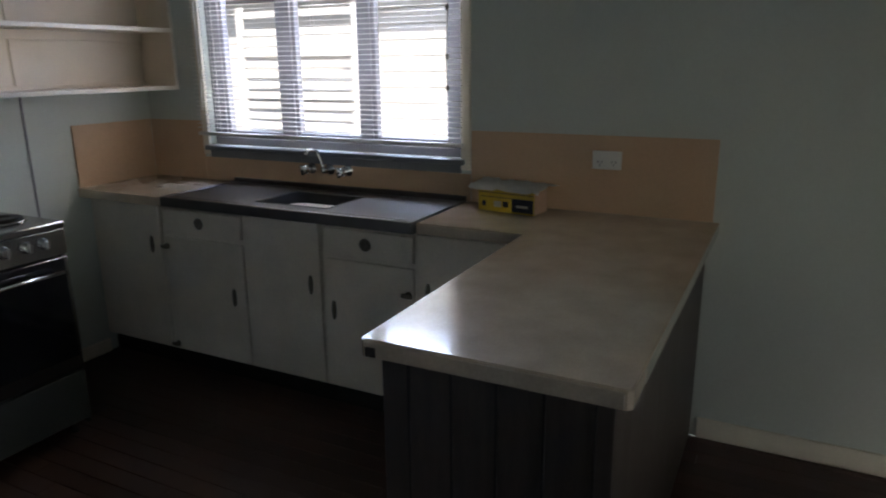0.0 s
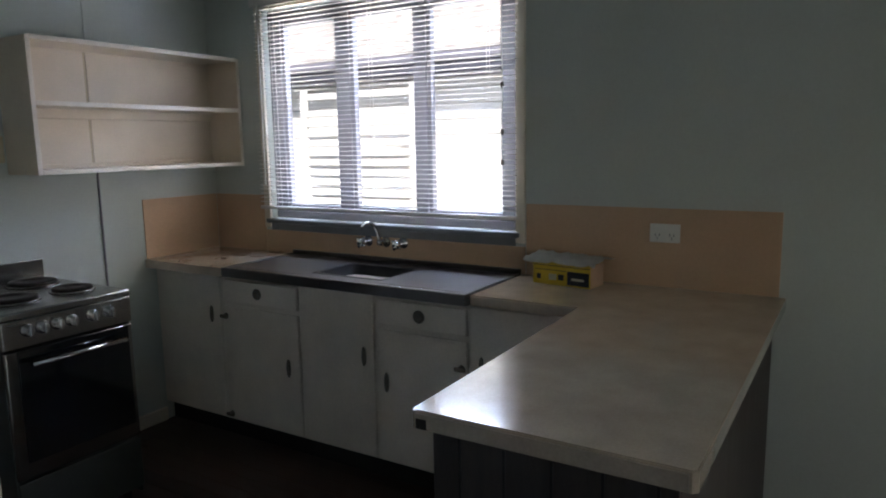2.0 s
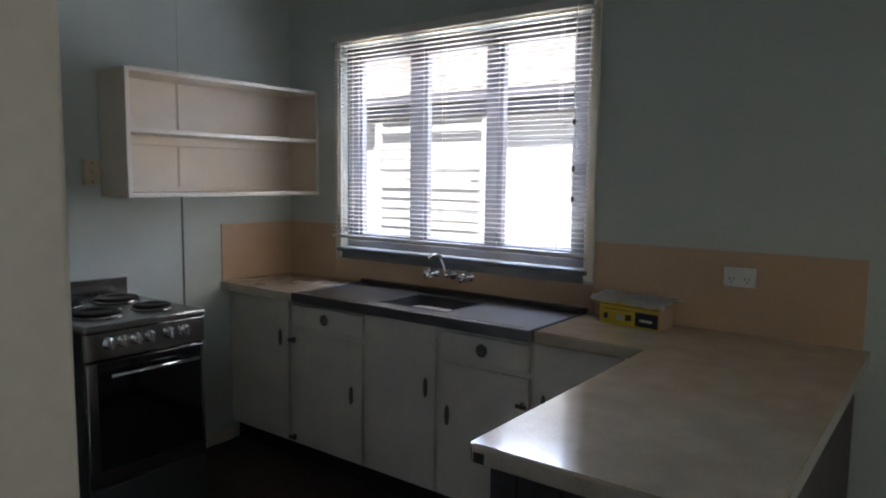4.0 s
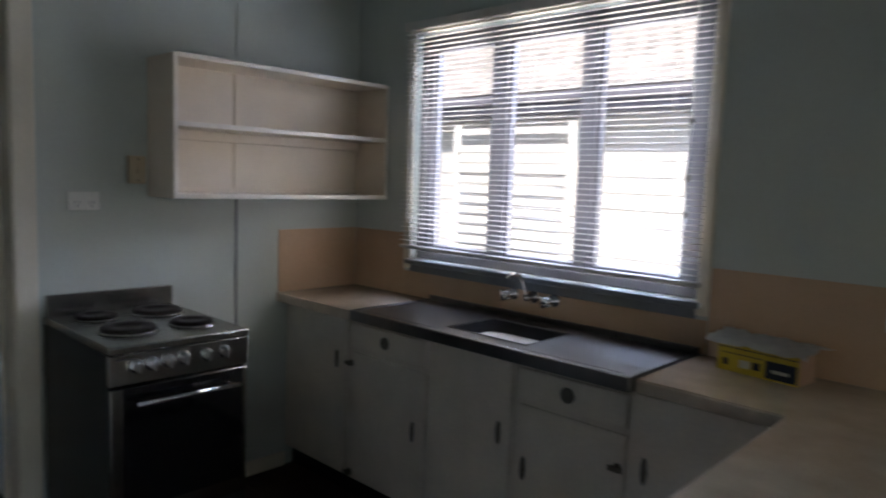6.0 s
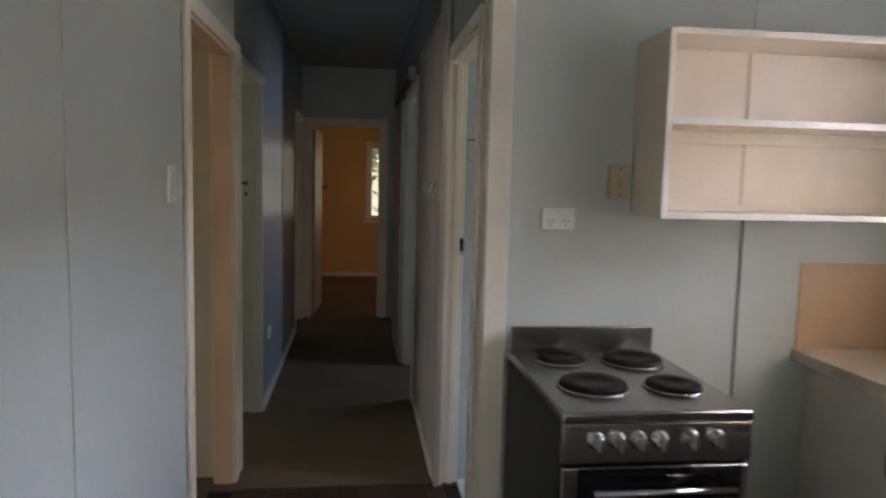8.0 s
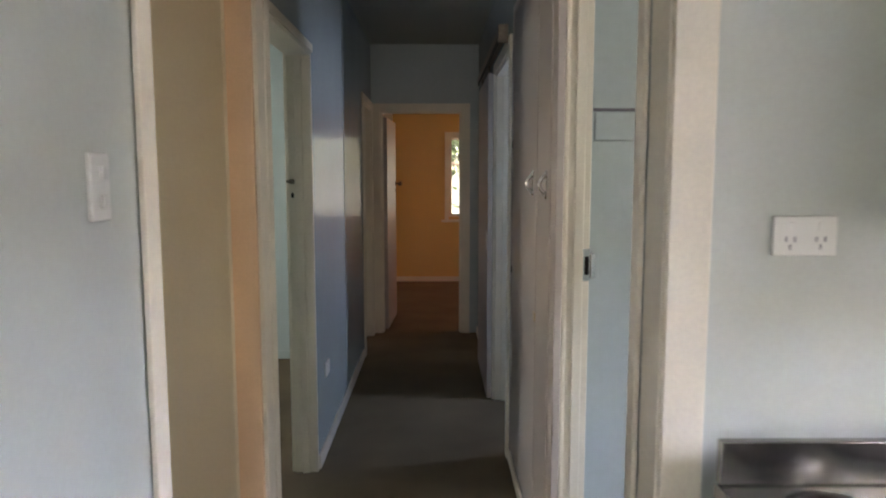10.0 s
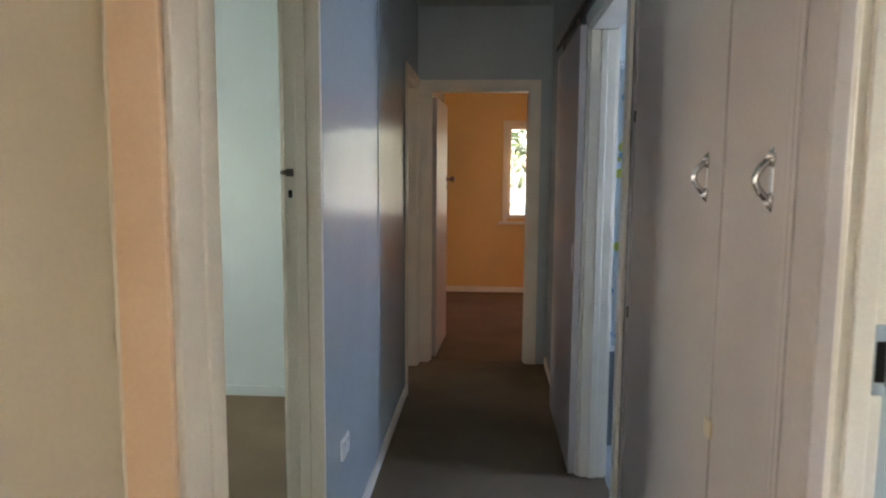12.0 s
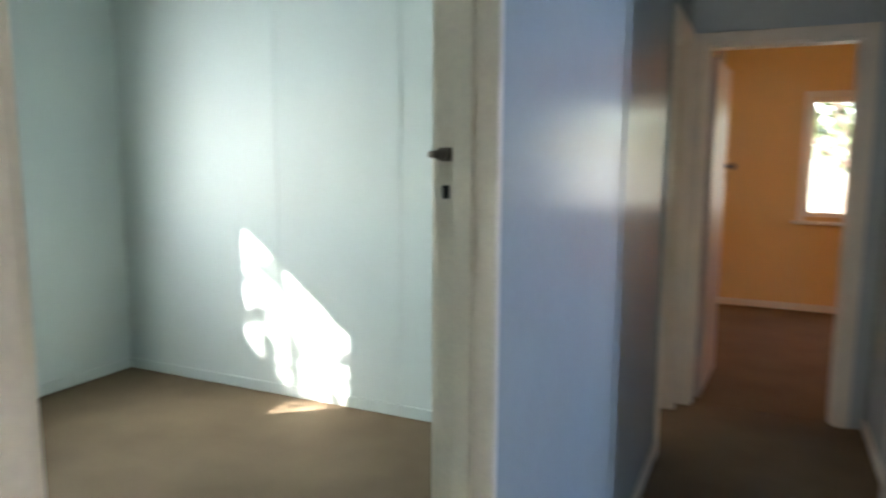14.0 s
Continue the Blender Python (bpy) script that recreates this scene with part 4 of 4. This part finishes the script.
def sink():
    t = thing("sink", (2.88, 2.28, 0.9), "long stainless steel sink with two drainers and one bowl", "sink")
    x0, x1, y0, y1, z = 2.628, 3.146, 1.596, 2.964, 0.922
    b0, b1, c0, c1 = 2.735, 3.02, 2.07, 2.46
    top = bmesh.new()
    box(top, x0 + 0.012, b0, y0 + 0.01, y1 - 0.01, z - 0.006, z)
    box(top, b1, x1 - 0.012, y0 + 0.01, y1 - 0.01, z - 0.006, z)
    box(top, b0, b1, y0 + 0.01, c0, z - 0.006, z)
    box(top, b0, b1, c1, y1 - 0.01, z - 0.006, z)
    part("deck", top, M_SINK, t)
    part("front_apron", slab(x0, x0 + 0.014, y0, y1, z - 0.042, z + 0.004, bevel=0.003), M_SINK, t)
    part("back_rim", slab(x1 - 0.018, x1, y0, y1, z - 0.006, z + 0.022, bevel=0.004), M_SINK, t)
    part("end_rim", slab(x0 + 0.0145, x1 - 0.0185, y0, y0 + 0.012, z - 0.045, z + 0.005, bevel=0.003), M_SINK, t)
    part("end_rim", slab(x0 + 0.0145, x1 - 0.0185, y1 - 0.012, y1, z - 0.045, z + 0.005, bevel=0.003), M_SINK, t)
    bowl = bmesh.new()
    rings = []
    for inset, d in ((0.0, 0.0), (0.006, 0.012), (0.02, 0.15), (0.05, 0.165), (0.12, 0.17)):
        ring = []
        for k in range(32):
            a = 2 * math.pi * k / 32
            cx, cy = math.cos(a), math.sin(a)
            hx, hy = (b1 - b0) / 2 - inset + 0.001, (c1 - c0) / 2 - inset + 0.001
            s = (abs(cx) ** 8 + abs(cy) ** 8) ** (-1 / 8)
            ring.append(bowl.verts.new(((b0 + b1) / 2 + hx * cx * s, (c0 + c1) / 2 + hy * cy * s, z - d)))
        rings.append(ring)
    for a, b in zip(rings, rings[1:]):
        for k in range(32):
            bowl.faces.new((a[k], b[k], b[(k + 1) % 32], a[(k + 1) % 32])).smooth = True
    bowl.faces.new(rings[-1])
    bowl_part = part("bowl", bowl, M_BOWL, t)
    part("bowl_rim", slab(b0 - 0.006, b0, c0 - 0.006, c1 + 0.006, z + 0.0003, z + 0.004, bevel=0.0015), M_SINK, t)
    part("bowl_rim", slab(b1, b1 + 0.006, c0 - 0.006, c1 + 0.006, z + 0.0003, z + 0.004, bevel=0.0015), M_SINK, t)
    part("bowl_rim", slab(b0, b1, c0 - 0.006, c0, z + 0.0003, z + 0.004, bevel=0.0015), M_SINK, t)
    part("bowl_rim", slab(b0, b1, c1, c1 + 0.006, z + 0.0003, z + 0.004, bevel=0.0015), M_SINK, t)
    part("waste", lathe(bmesh.new(), [(0.04, 0), (0.04, 0.003), (0.03, 0.004), (0.02, 0.001), (0.004, 0.001)], Matrix.Translation(((b0 + b1) / 2, (c0 + c1) / 2, z - 0.1695))), M_CHROME, bowl_part)
    for e0, e1 in ((y0 + 0.05, c0 - 0.03), (c1 + 0.03, y1 - 0.05)):
        part("drainer_lip", slab(x0 + 0.05, x0 + 0.056, e0, e1, z + 0.0002, z + 0.0022, bevel=0.001), M_SINK, t)
        part("drainer_lip", slab(x1 - 0.06, x1 - 0.054, e0, e1, z + 0.0002, z + 0.0022, bevel=0.001), M_SINK, t)
    # thin chrome rod added as the highlight along the apron's top edge
    part("front_lip", rod(bmesh.new(), (x0 + 0.008, y0 + 0.004, z + 0.004), (x0 + 0.008, y1 - 0.004, z + 0.004), 0.0022, sides=8), M_CHROME, t, "bright chrome line standing in for the front edge's highlight")


def taps():
    t = thing("wall_tap_set", (3.14, 2.342, 1.02), "chrome wall-mounted sink mixer set with two cross taps and a spout", "tap")
    for y in (2.452, 2.342, 2.235):
        m = Matrix.Translation((3.1455, y, 1.02)) @ Matrix.Rotation(radians(-90), 4, "Y")
        part("flange", lathe(bmesh.new(), [(0.030, 0), (0.029, 0.004), (0.020, 0.012), (0.013, 0.016), (0.013, 0.05)], m, 24), M_CHROME, t)
    for y in (2.452, 2.235):
        bm = lathe(bmesh.new(), [(0.012, 0), (0.020, 0.004), (0.022, 0.02), (0.016, 0.03), (0.006, 0.033)], Matrix.Translation((3.0955, y, 1.02)) @ Matrix.Rotation(radians(-90), 4, "Y"), 20)
        for a in range(4):
            d = Vector((0, math.cos(a * math.pi / 2 + 0.6), math.sin(a * math.pi / 2 + 0.6)))
            rod(bm, Vector((3.083, y, 1.02)), Vector((3.083, y, 1.02)) + d * 0.03, 0.007, 0.008, 10)
        part("tap_handle", bm, M_CHROME, t)
    spout = [(3.096, 2.342, 1.02), (3.086, 2.342, 1.05), (3.07, 2.344, 1.09), (3.05, 2.347, 1.118), (3.02, 2.351, 1.131), (2.988, 2.355, 1.129), (2.972, 2.357, 1.11)]
    part("spout", sweep(bmesh.new(), spout, 0.0092, 14), M_CHROME, t)
    part("spout_nut", lathe(bmesh.new(), [(0.017, 0), (0.017, 0.02), (0.012, 0.024)], Matrix.Translation((3.096, 2.342, 1.012)), 6), M_CHROME, t)


def splashback():
    t = thing("splashback", (3.1, 2.0, 0.92), "peach painted sheet splashback round the worktop", "splashback")
    part("sheet", slab(3.143, 3.1494, 0.55, 1.572, 0.9205, 1.237, bevel=0.001), M_PEACH, t)
    part("sheet", slab(3.143, 3.1494, 1.5765, 3.168, 0.9205, 1.044, bevel=0.001), M_PEACH, t)
    part("sheet", slab(3.143, 3.1494, 3.170, 3.562, 0.9205, 1.237, bevel=0.001), M_PEACH, t)
    part("sheet", slab(2.652, 3.1425, 3.5625, 3.5692, 0.9205, 1.237, bevel=0.001), M_PEACH, t)


def socket(name, label, centre, axis, w=0.117, h=0.074, mat=None):
    """A double power point: plate, two rockers and slots."""
    t = thing(name, centre, label, "power point")
    cx, cy, cz = centre
    mat = mat or M_PLASTIC
    def put(nm, u0, u1, d0, d1, z0, z1, m, bev=0.001, parent=t):
        bm = slab(cx + u0, cx + u1, cy - d1, cy - d0, cz + z0, cz + z1, bevel=bev) if axis == "y" else slab(cx - d1, cx - d0, cy + u0, cy + u1, cz + z0, cz + z1, bevel=bev)
        return part(nm, bm, m, parent)
    put("plate", -w / 2, w / 2, 0.0, 0.011, -h / 2, h / 2, mat, 0.003)
    for s in (-1, 1):
        put("switch", s * 0.028 - 0.006, s * 0.028 + 0.006, 0.0112, 0.015, 0.010, 0.026, M_PLASTIC)
        for dx, dz in ((-0.008, -0.006), (0.008, -0.006), (0, -0.020)):
            put("slot", s * 0.028 + dx - 0.0016, s * 0.028 + dx + 0.0016, 0.0111, 0.0114, dz - 0.005, dz + 0.005, M_GUTTER, 0)
    return t


def small_fittings():
    socket("power_point", "white double power point above the stove", (1.736, 3.5695, 1.380), "y")
    socket("power_point", "white double power point on the peach splashback", (3.1425, 0.969, 1.139), "x")
    t = thing("switch_box", (1.942, 3.5695, 1.51), "yellowed plastic stove isolating switch", "switch")
    part("box", slab(1.907, 1.977, 3.535, 3.5694, 1.453, 1.57, bevel=0.004), M_OLDPLASTIC, t)
    part("toggle", slab(1.936, 1.948, 3.522, 3.5348, 1.498, 1.52, bevel=0.002), M_OLDPLASTIC, t)
    for z in (1.467, 1.556):
        part("screw", rod(bmesh.new(), (1.942, 3.5355, z), (1.942, 3.533, z), 0.004, sides=10), M_TARNISH, t)
    t = thing("light_switch", (0.461, 3.53, 1.47), "white two-gang light switch by the doorway", "switch")
    part("plate", slab(0.4605, 0.47, 3.50, 3.57, 1.41, 1.53, bevel=0.003), M_PLASTIC, t)
    for z in (1.445, 1.495):
        part("rocker", slab(0.4702, 0.478, 3.528, 3.542, z - 0.012, z + 0.012, bevel=0.002), M_PLASTIC, t)
    socket("power_point", "white power point low on the passage wall", (0.4605, 5.95, 0.45), "x")
    # the plate faces the passage
    t = bpy.data.objects["power_point.002"]
    t.rotation_euler.z = math.pi


def carton():
    """A yellow carton lying on the worktop with paper on it."""
    t = thing("carton", (3.0, 1.35, 0.92), "small yellow cardboard carton with dark printed labels", "box")
    turn = pose(2.985, 1.345, 0.9205, 0, 0, -8)
    def put(nm, x0, x1, y0, y1, z0, z1, mat, bevel=0.0015, parent=t):
        bm = slab(x0, x1, y0, y1, z0, z1, bevel=bevel)
        bmesh.ops.transform(bm, matrix=turn, verts=bm.verts)
        return part(nm, bm, mat, parent)
    body = put("body", 0.0, 0.115, -0.132, 0.132, 0.0, 0.100, M_YBOX)
    put("end_flap", 0.002, 0.113, -0.1345, -0.1323, 0.002, 0.094, M_PINKBOX)
    put("label", -0.0012, -0.0002, -0.128, -0.03, 0.006, 0.062, M_NAVY, 0, body)
    put("label", -0.0012, -0.0002, -0.024, 0.118, 0.006, 0.060, M_YBOX, 0, body)
    put("label_bar", -0.0022, -0.0013, -0.105, -0.05, 0.026, 0.036, M_WHITEPRINT, 0, body)
    put("label_bar", -0.0022, -0.0013, 0.02, 0.055, 0.02, 0.045, M_WHITEPRINT, 0, body)
    put("label_bar", -0.0022, -0.0013, -0.014, 0.012, 0.022, 0.046, M_NAVY, 0, body)
    put("label_bar", -0.0022, -0.0013, 0.094, 0.112, 0.02, 0.042, M_NAVY, 0, body)
    put("label_edge", -0.0022, -0.0013, -0.024, 0.118, 0.060, 0.0625, M_NAVY, 0, body)
    put("tape", -0.001, -0.0002, -0.13, 0.13, 0.078, 0.081, M_NAVY, 0, body)
    paper = bmesh.new()
    n = 14
    grid = [[paper.verts.new(turn @ Vector((-0.03 + 0.20 * i / n, -0.165 + 0.33 * j / n, 0.101 + 0.022 * abs(noise.noise(Vector((i * 0.6, j * 0.45, 3)))) + 0.012 * (1 - abs(2 * i / n - 1)) - (0.01 if i == 0 else 0)))) for j in range(n + 1)] for i in range(n + 1)]
    for i in range(n):
        for j in range(n):
            paper.faces.new((grid[i][j], grid[i + 1][j], grid[i + 1][j + 1], grid[i][j + 1])).smooth = True
    bmesh.ops.solidify(paper, geom=paper.faces[:], thickness=0.0015)
    p = thing("paper_sheet", (3.0, 1.35, 1.02), "crumpled pale printed paper lying on the carton", "paper")
    part("sheet", paper, M_PAPER, p)


kitchen_units(), worktop(), counter_base(), sink(), taps(), splashback(), stove(), wall_shelf(), small_fittings(), carton()


# ---- bathroom ----
def shower_curtain():
    t = thing("shower_curtain", (1.85, 7.0, 0), "white shower curtain printed with blue and yellow drops", "curtain")
    bm = bmesh.new()
    cols, rows_ = 60, 8
    grid = []
    for i in range(cols + 1):
        u = i / cols
        grid.append([bm.verts.new((1.62 + 0.75 * u, 7.10 + 0.030 * math.sin(u * 46) + 0.012 * math.sin(u * 17 + 1) * (1 + 0.5 * math.sin(j)), 0.18 + 1.80 * j / rows_)) for j in range(rows_ + 1)])
    for i in range(cols):
        for j in range(rows_):
            bm.faces.new((grid[i][j], grid[i + 1][j], grid[i + 1][j + 1], grid[i][j + 1])).smooth = True
    bmesh.ops.solidify(bm, geom=bm.faces[:], thickness=0.0015)
    part("cloth", bm, M_CURTAIN, t)
    part("rail", rod(bmesh.new(), (1.552, 7.10, 2.01), (3.148, 7.10, 2.01), 0.012), M_CHROME, t)
    for k in range(9):
        x = 1.64 + 0.085 * k
        ring = bmesh.new()
        sweep(ring, [(x, 7.10 + 0.02 * math.cos(a * math.pi / 5), 2.0 + 0.025 * math.sin(a * math.pi / 5)) for a in range(11)], 0.0025, 6)
        part("ring", ring, M_PLASTIC, t)


def bath():
    t = thing("bathtub", (2.3, 7.43, 0), "pale enamel bathtub behind the shower curtain", "bathtub")
    part("panel", slab(1.56, 3.145, 7.13, 7.15, 0.0045, 0.52, bevel=0.003), M_SILL, t, "grey painted side panel")
    part("rim", slab(1.56, 3.145, 7.12, 7.19, 0.5205, 0.55, bevel=0.01), M_PLASTIC, t)
    part("rim", slab(1.56, 3.145, 7.69, 7.745, 0.5205, 0.55, bevel=0.01), M_PLASTIC, t)
    part("tub_floor", slab(1.56, 3.145, 7.1505, 7.745, 0.10, 0.14, bevel=0.01), M_PLASTIC, t)


shower_curtain(), bath()


# ---- outside ----
structure("ground", slab(-900, 900, -900, 900, -0.75, -0.55), M_GRASS, "dry pale ground round the house", "ground")


def neighbour_house():
    t = thing("neighbour_house", (8.2, 3.2, -0.55), "neighbouring white weatherboard house with a tiled roof", "house")
    X = 7.4
    part("wall", slab(X, X + 5, -6, 14, -0.55, 2.25), M_WEATHER, t)
    z = -0.5
    while z < 2.2:
        part("weatherboard", slab(X - 0.03, X - 0.0005, -6, 14, z, z + 0.17, bevel=0.012), M_WEATHER, t)
        z += 0.175
    part("eaves", slab(X - 0.50, X - 0.001, -6.2, 14.2, 2.251, 2.28), M_GUTTER, t)
    part("fascia", slab(X - 0.54, X - 0.505, -6.2, 14.2, 2.27, 2.43, bevel=0.004), M_GUTTER, t)
    part("gutter", slab(X - 0.65, X - 0.542, -6.2, 14.2, 2.36, 2.46, bevel=0.03), M_GUTTER, t)
    roof = part("roof", slab(X - 0.58, X + 5, -6.3, 14.3, 2.445, 2.475), M_ROOF, t)
    # courses of tiles rising away from the eaves
    for r in range(12):
        x = X - 0.62 + 0.30 * r
        bm = bmesh.new()
        box(bm, x, x + 0.34, -6.3, 14.3, 2.48 + 0.135 * r - 0.09 * (r > 0), 2.515 + 0.135 * r, bevel=0.012)
        for yk in range(66):
            y = -6.2 + 0.31 * yk + (0.15 if r % 2 else 0)
            box(bm, x - 0.012, x + 0.30, y, y + 0.10, 2.516 + 0.135 * r, 2.523 + 0.135 * r)
        part("tile_course", bm, M_ROOF, roof)
    # slatted screen standing clear of the wall
    S, y0, y1, top = X - 0.70, 4.50, 6.16, 2.10
    for p in (y0, y1 - 0.08):
        part("screen_post", slab(S, S + 0.05, p, p + 0.08, -0.55, top + 0.05, bevel=0.004), M_WEATHER, t)
    part("screen_rail", slab(S + 0.005, S + 0.045, y0 + 0.0805, y1 - 0.0805, top - 0.07, top, bevel=0.004), M_WEATHER, t)
    z = -0.2
    while z < top - 0.12:
        bm = bmesh.new()
        bmesh.ops.create_cube(bm, size=1.0, matrix=Matrix.Translation((S + 0.025, (y0 + y1) / 2, z)) @ Matrix.Rotation(radians(35), 4, "Y") @ Matrix.Diagonal((0.018, y1 - y0 - 0.162, 0.09, 1)))
        part("screen_slat", bm, M_WEATHER, t)
        z += 0.115


def tree(x, y, height, spread, leaves, seed, label):
    rnd = random.Random(seed)
    t = thing("tree", (x, y, -0.55), label, "tree")
    trunk, crown = bmesh.new(), bmesh.new()
    base, fork = Vector((x, y, -0.55)), Vector((x + 0.1, y, height * 0.35))
    rod(trunk, base, fork, 0.16, 0.11, 10)
    tips = []
    for k in range(9):
        a = k * 2.4 + rnd.random()
        end = fork + Vector((math.cos(a) * spread * rnd.uniform(0.4, 0.9), math.sin(a) * spread * rnd.uniform(0.4, 0.9), height * rnd.uniform(0.1, 0.55)))
        mid = fork.lerp(end, 0.5) + Vector((0, 0, 0.15))
        rod(trunk, fork, mid, 0.06, 0.04, 8), rod(trunk, mid, end, 0.04, 0.015, 8)
        tips += [end, mid, mid.lerp(end, 0.5)]
    verts, faces = [], []
    for k in range(leaves):
        c = rnd.choice(tips) + Vector((rnd.gauss(0, 0.38), rnd.gauss(0, 0.38), rnd.gauss(0, 0.30)))
        m = Euler((rnd.uniform(-1, 1), rnd.uniform(-1, 1), rnd.uniform(0, 6.3))).to_matrix()
        s = rnd.uniform(0.06, 0.14)
        n = len(verts)
        verts += [c + m @ Vector(p) * s for p in ((-1, 0, 0), (0, -0.42, 0.12), (1, 0, 0), (0, 0.42, 0.12))]
        faces += [(n, n + 1, n + 2), (n, n + 2, n + 3)]
    part("trunk", trunk, M_BARK, t)
    me = bpy.data.meshes.new("crown")
    me.from_pydata([v - Vector((x, y, -0.55)) for v in verts], [], faces)
    me.materials.append(M_LEAF)
    ob = new("crown", me)
    ob.parent = t


neighbour_house()
tree(-5.8, 3.9, 4.7, 1.3, 1350, 4, "leafy garden tree shading the bedroom window")
tree(1.9, 15.6, 3.6, 1.8, 900, 9, "leafy shrub beyond the louvre window")
tree(0.2, 17.5, 4.2, 2.0, 1200, 12, "leafy tree at the back of the house")

# ---- floor boards, last ----
rnd = random.Random(2)
shapes = {}
x = 0.47
while x < 3.13:
    y = -2.19 - rnd.uniform(0, 1.2)
    while y < 4.52:
        length = rnd.choice((1.2, 1.8, 2.4))
        a, b = max(y, -2.195), min(y + length, 4.527)
        w = min(0.083, 3.145 - x)
        if b - a > 0.05 and w > 0.02 and not (x + w > 1.57 and a > 3.57):
            if x + w > 1.57 and b > 3.565:
                b = 3.565
            key = (round(b - a, 2), round(w, 3))
            if key not in shapes:
                shapes[key] = mesh_of("floorboard", slab(0, w - 0.0015, 0, key[0] - 0.0015, -0.011, 0.0, bevel=0.001), M_BOARD)
            piece("floorboard", shapes[key], kitchen_floor, (x, a, 0))
        y += length
    x += 0.085
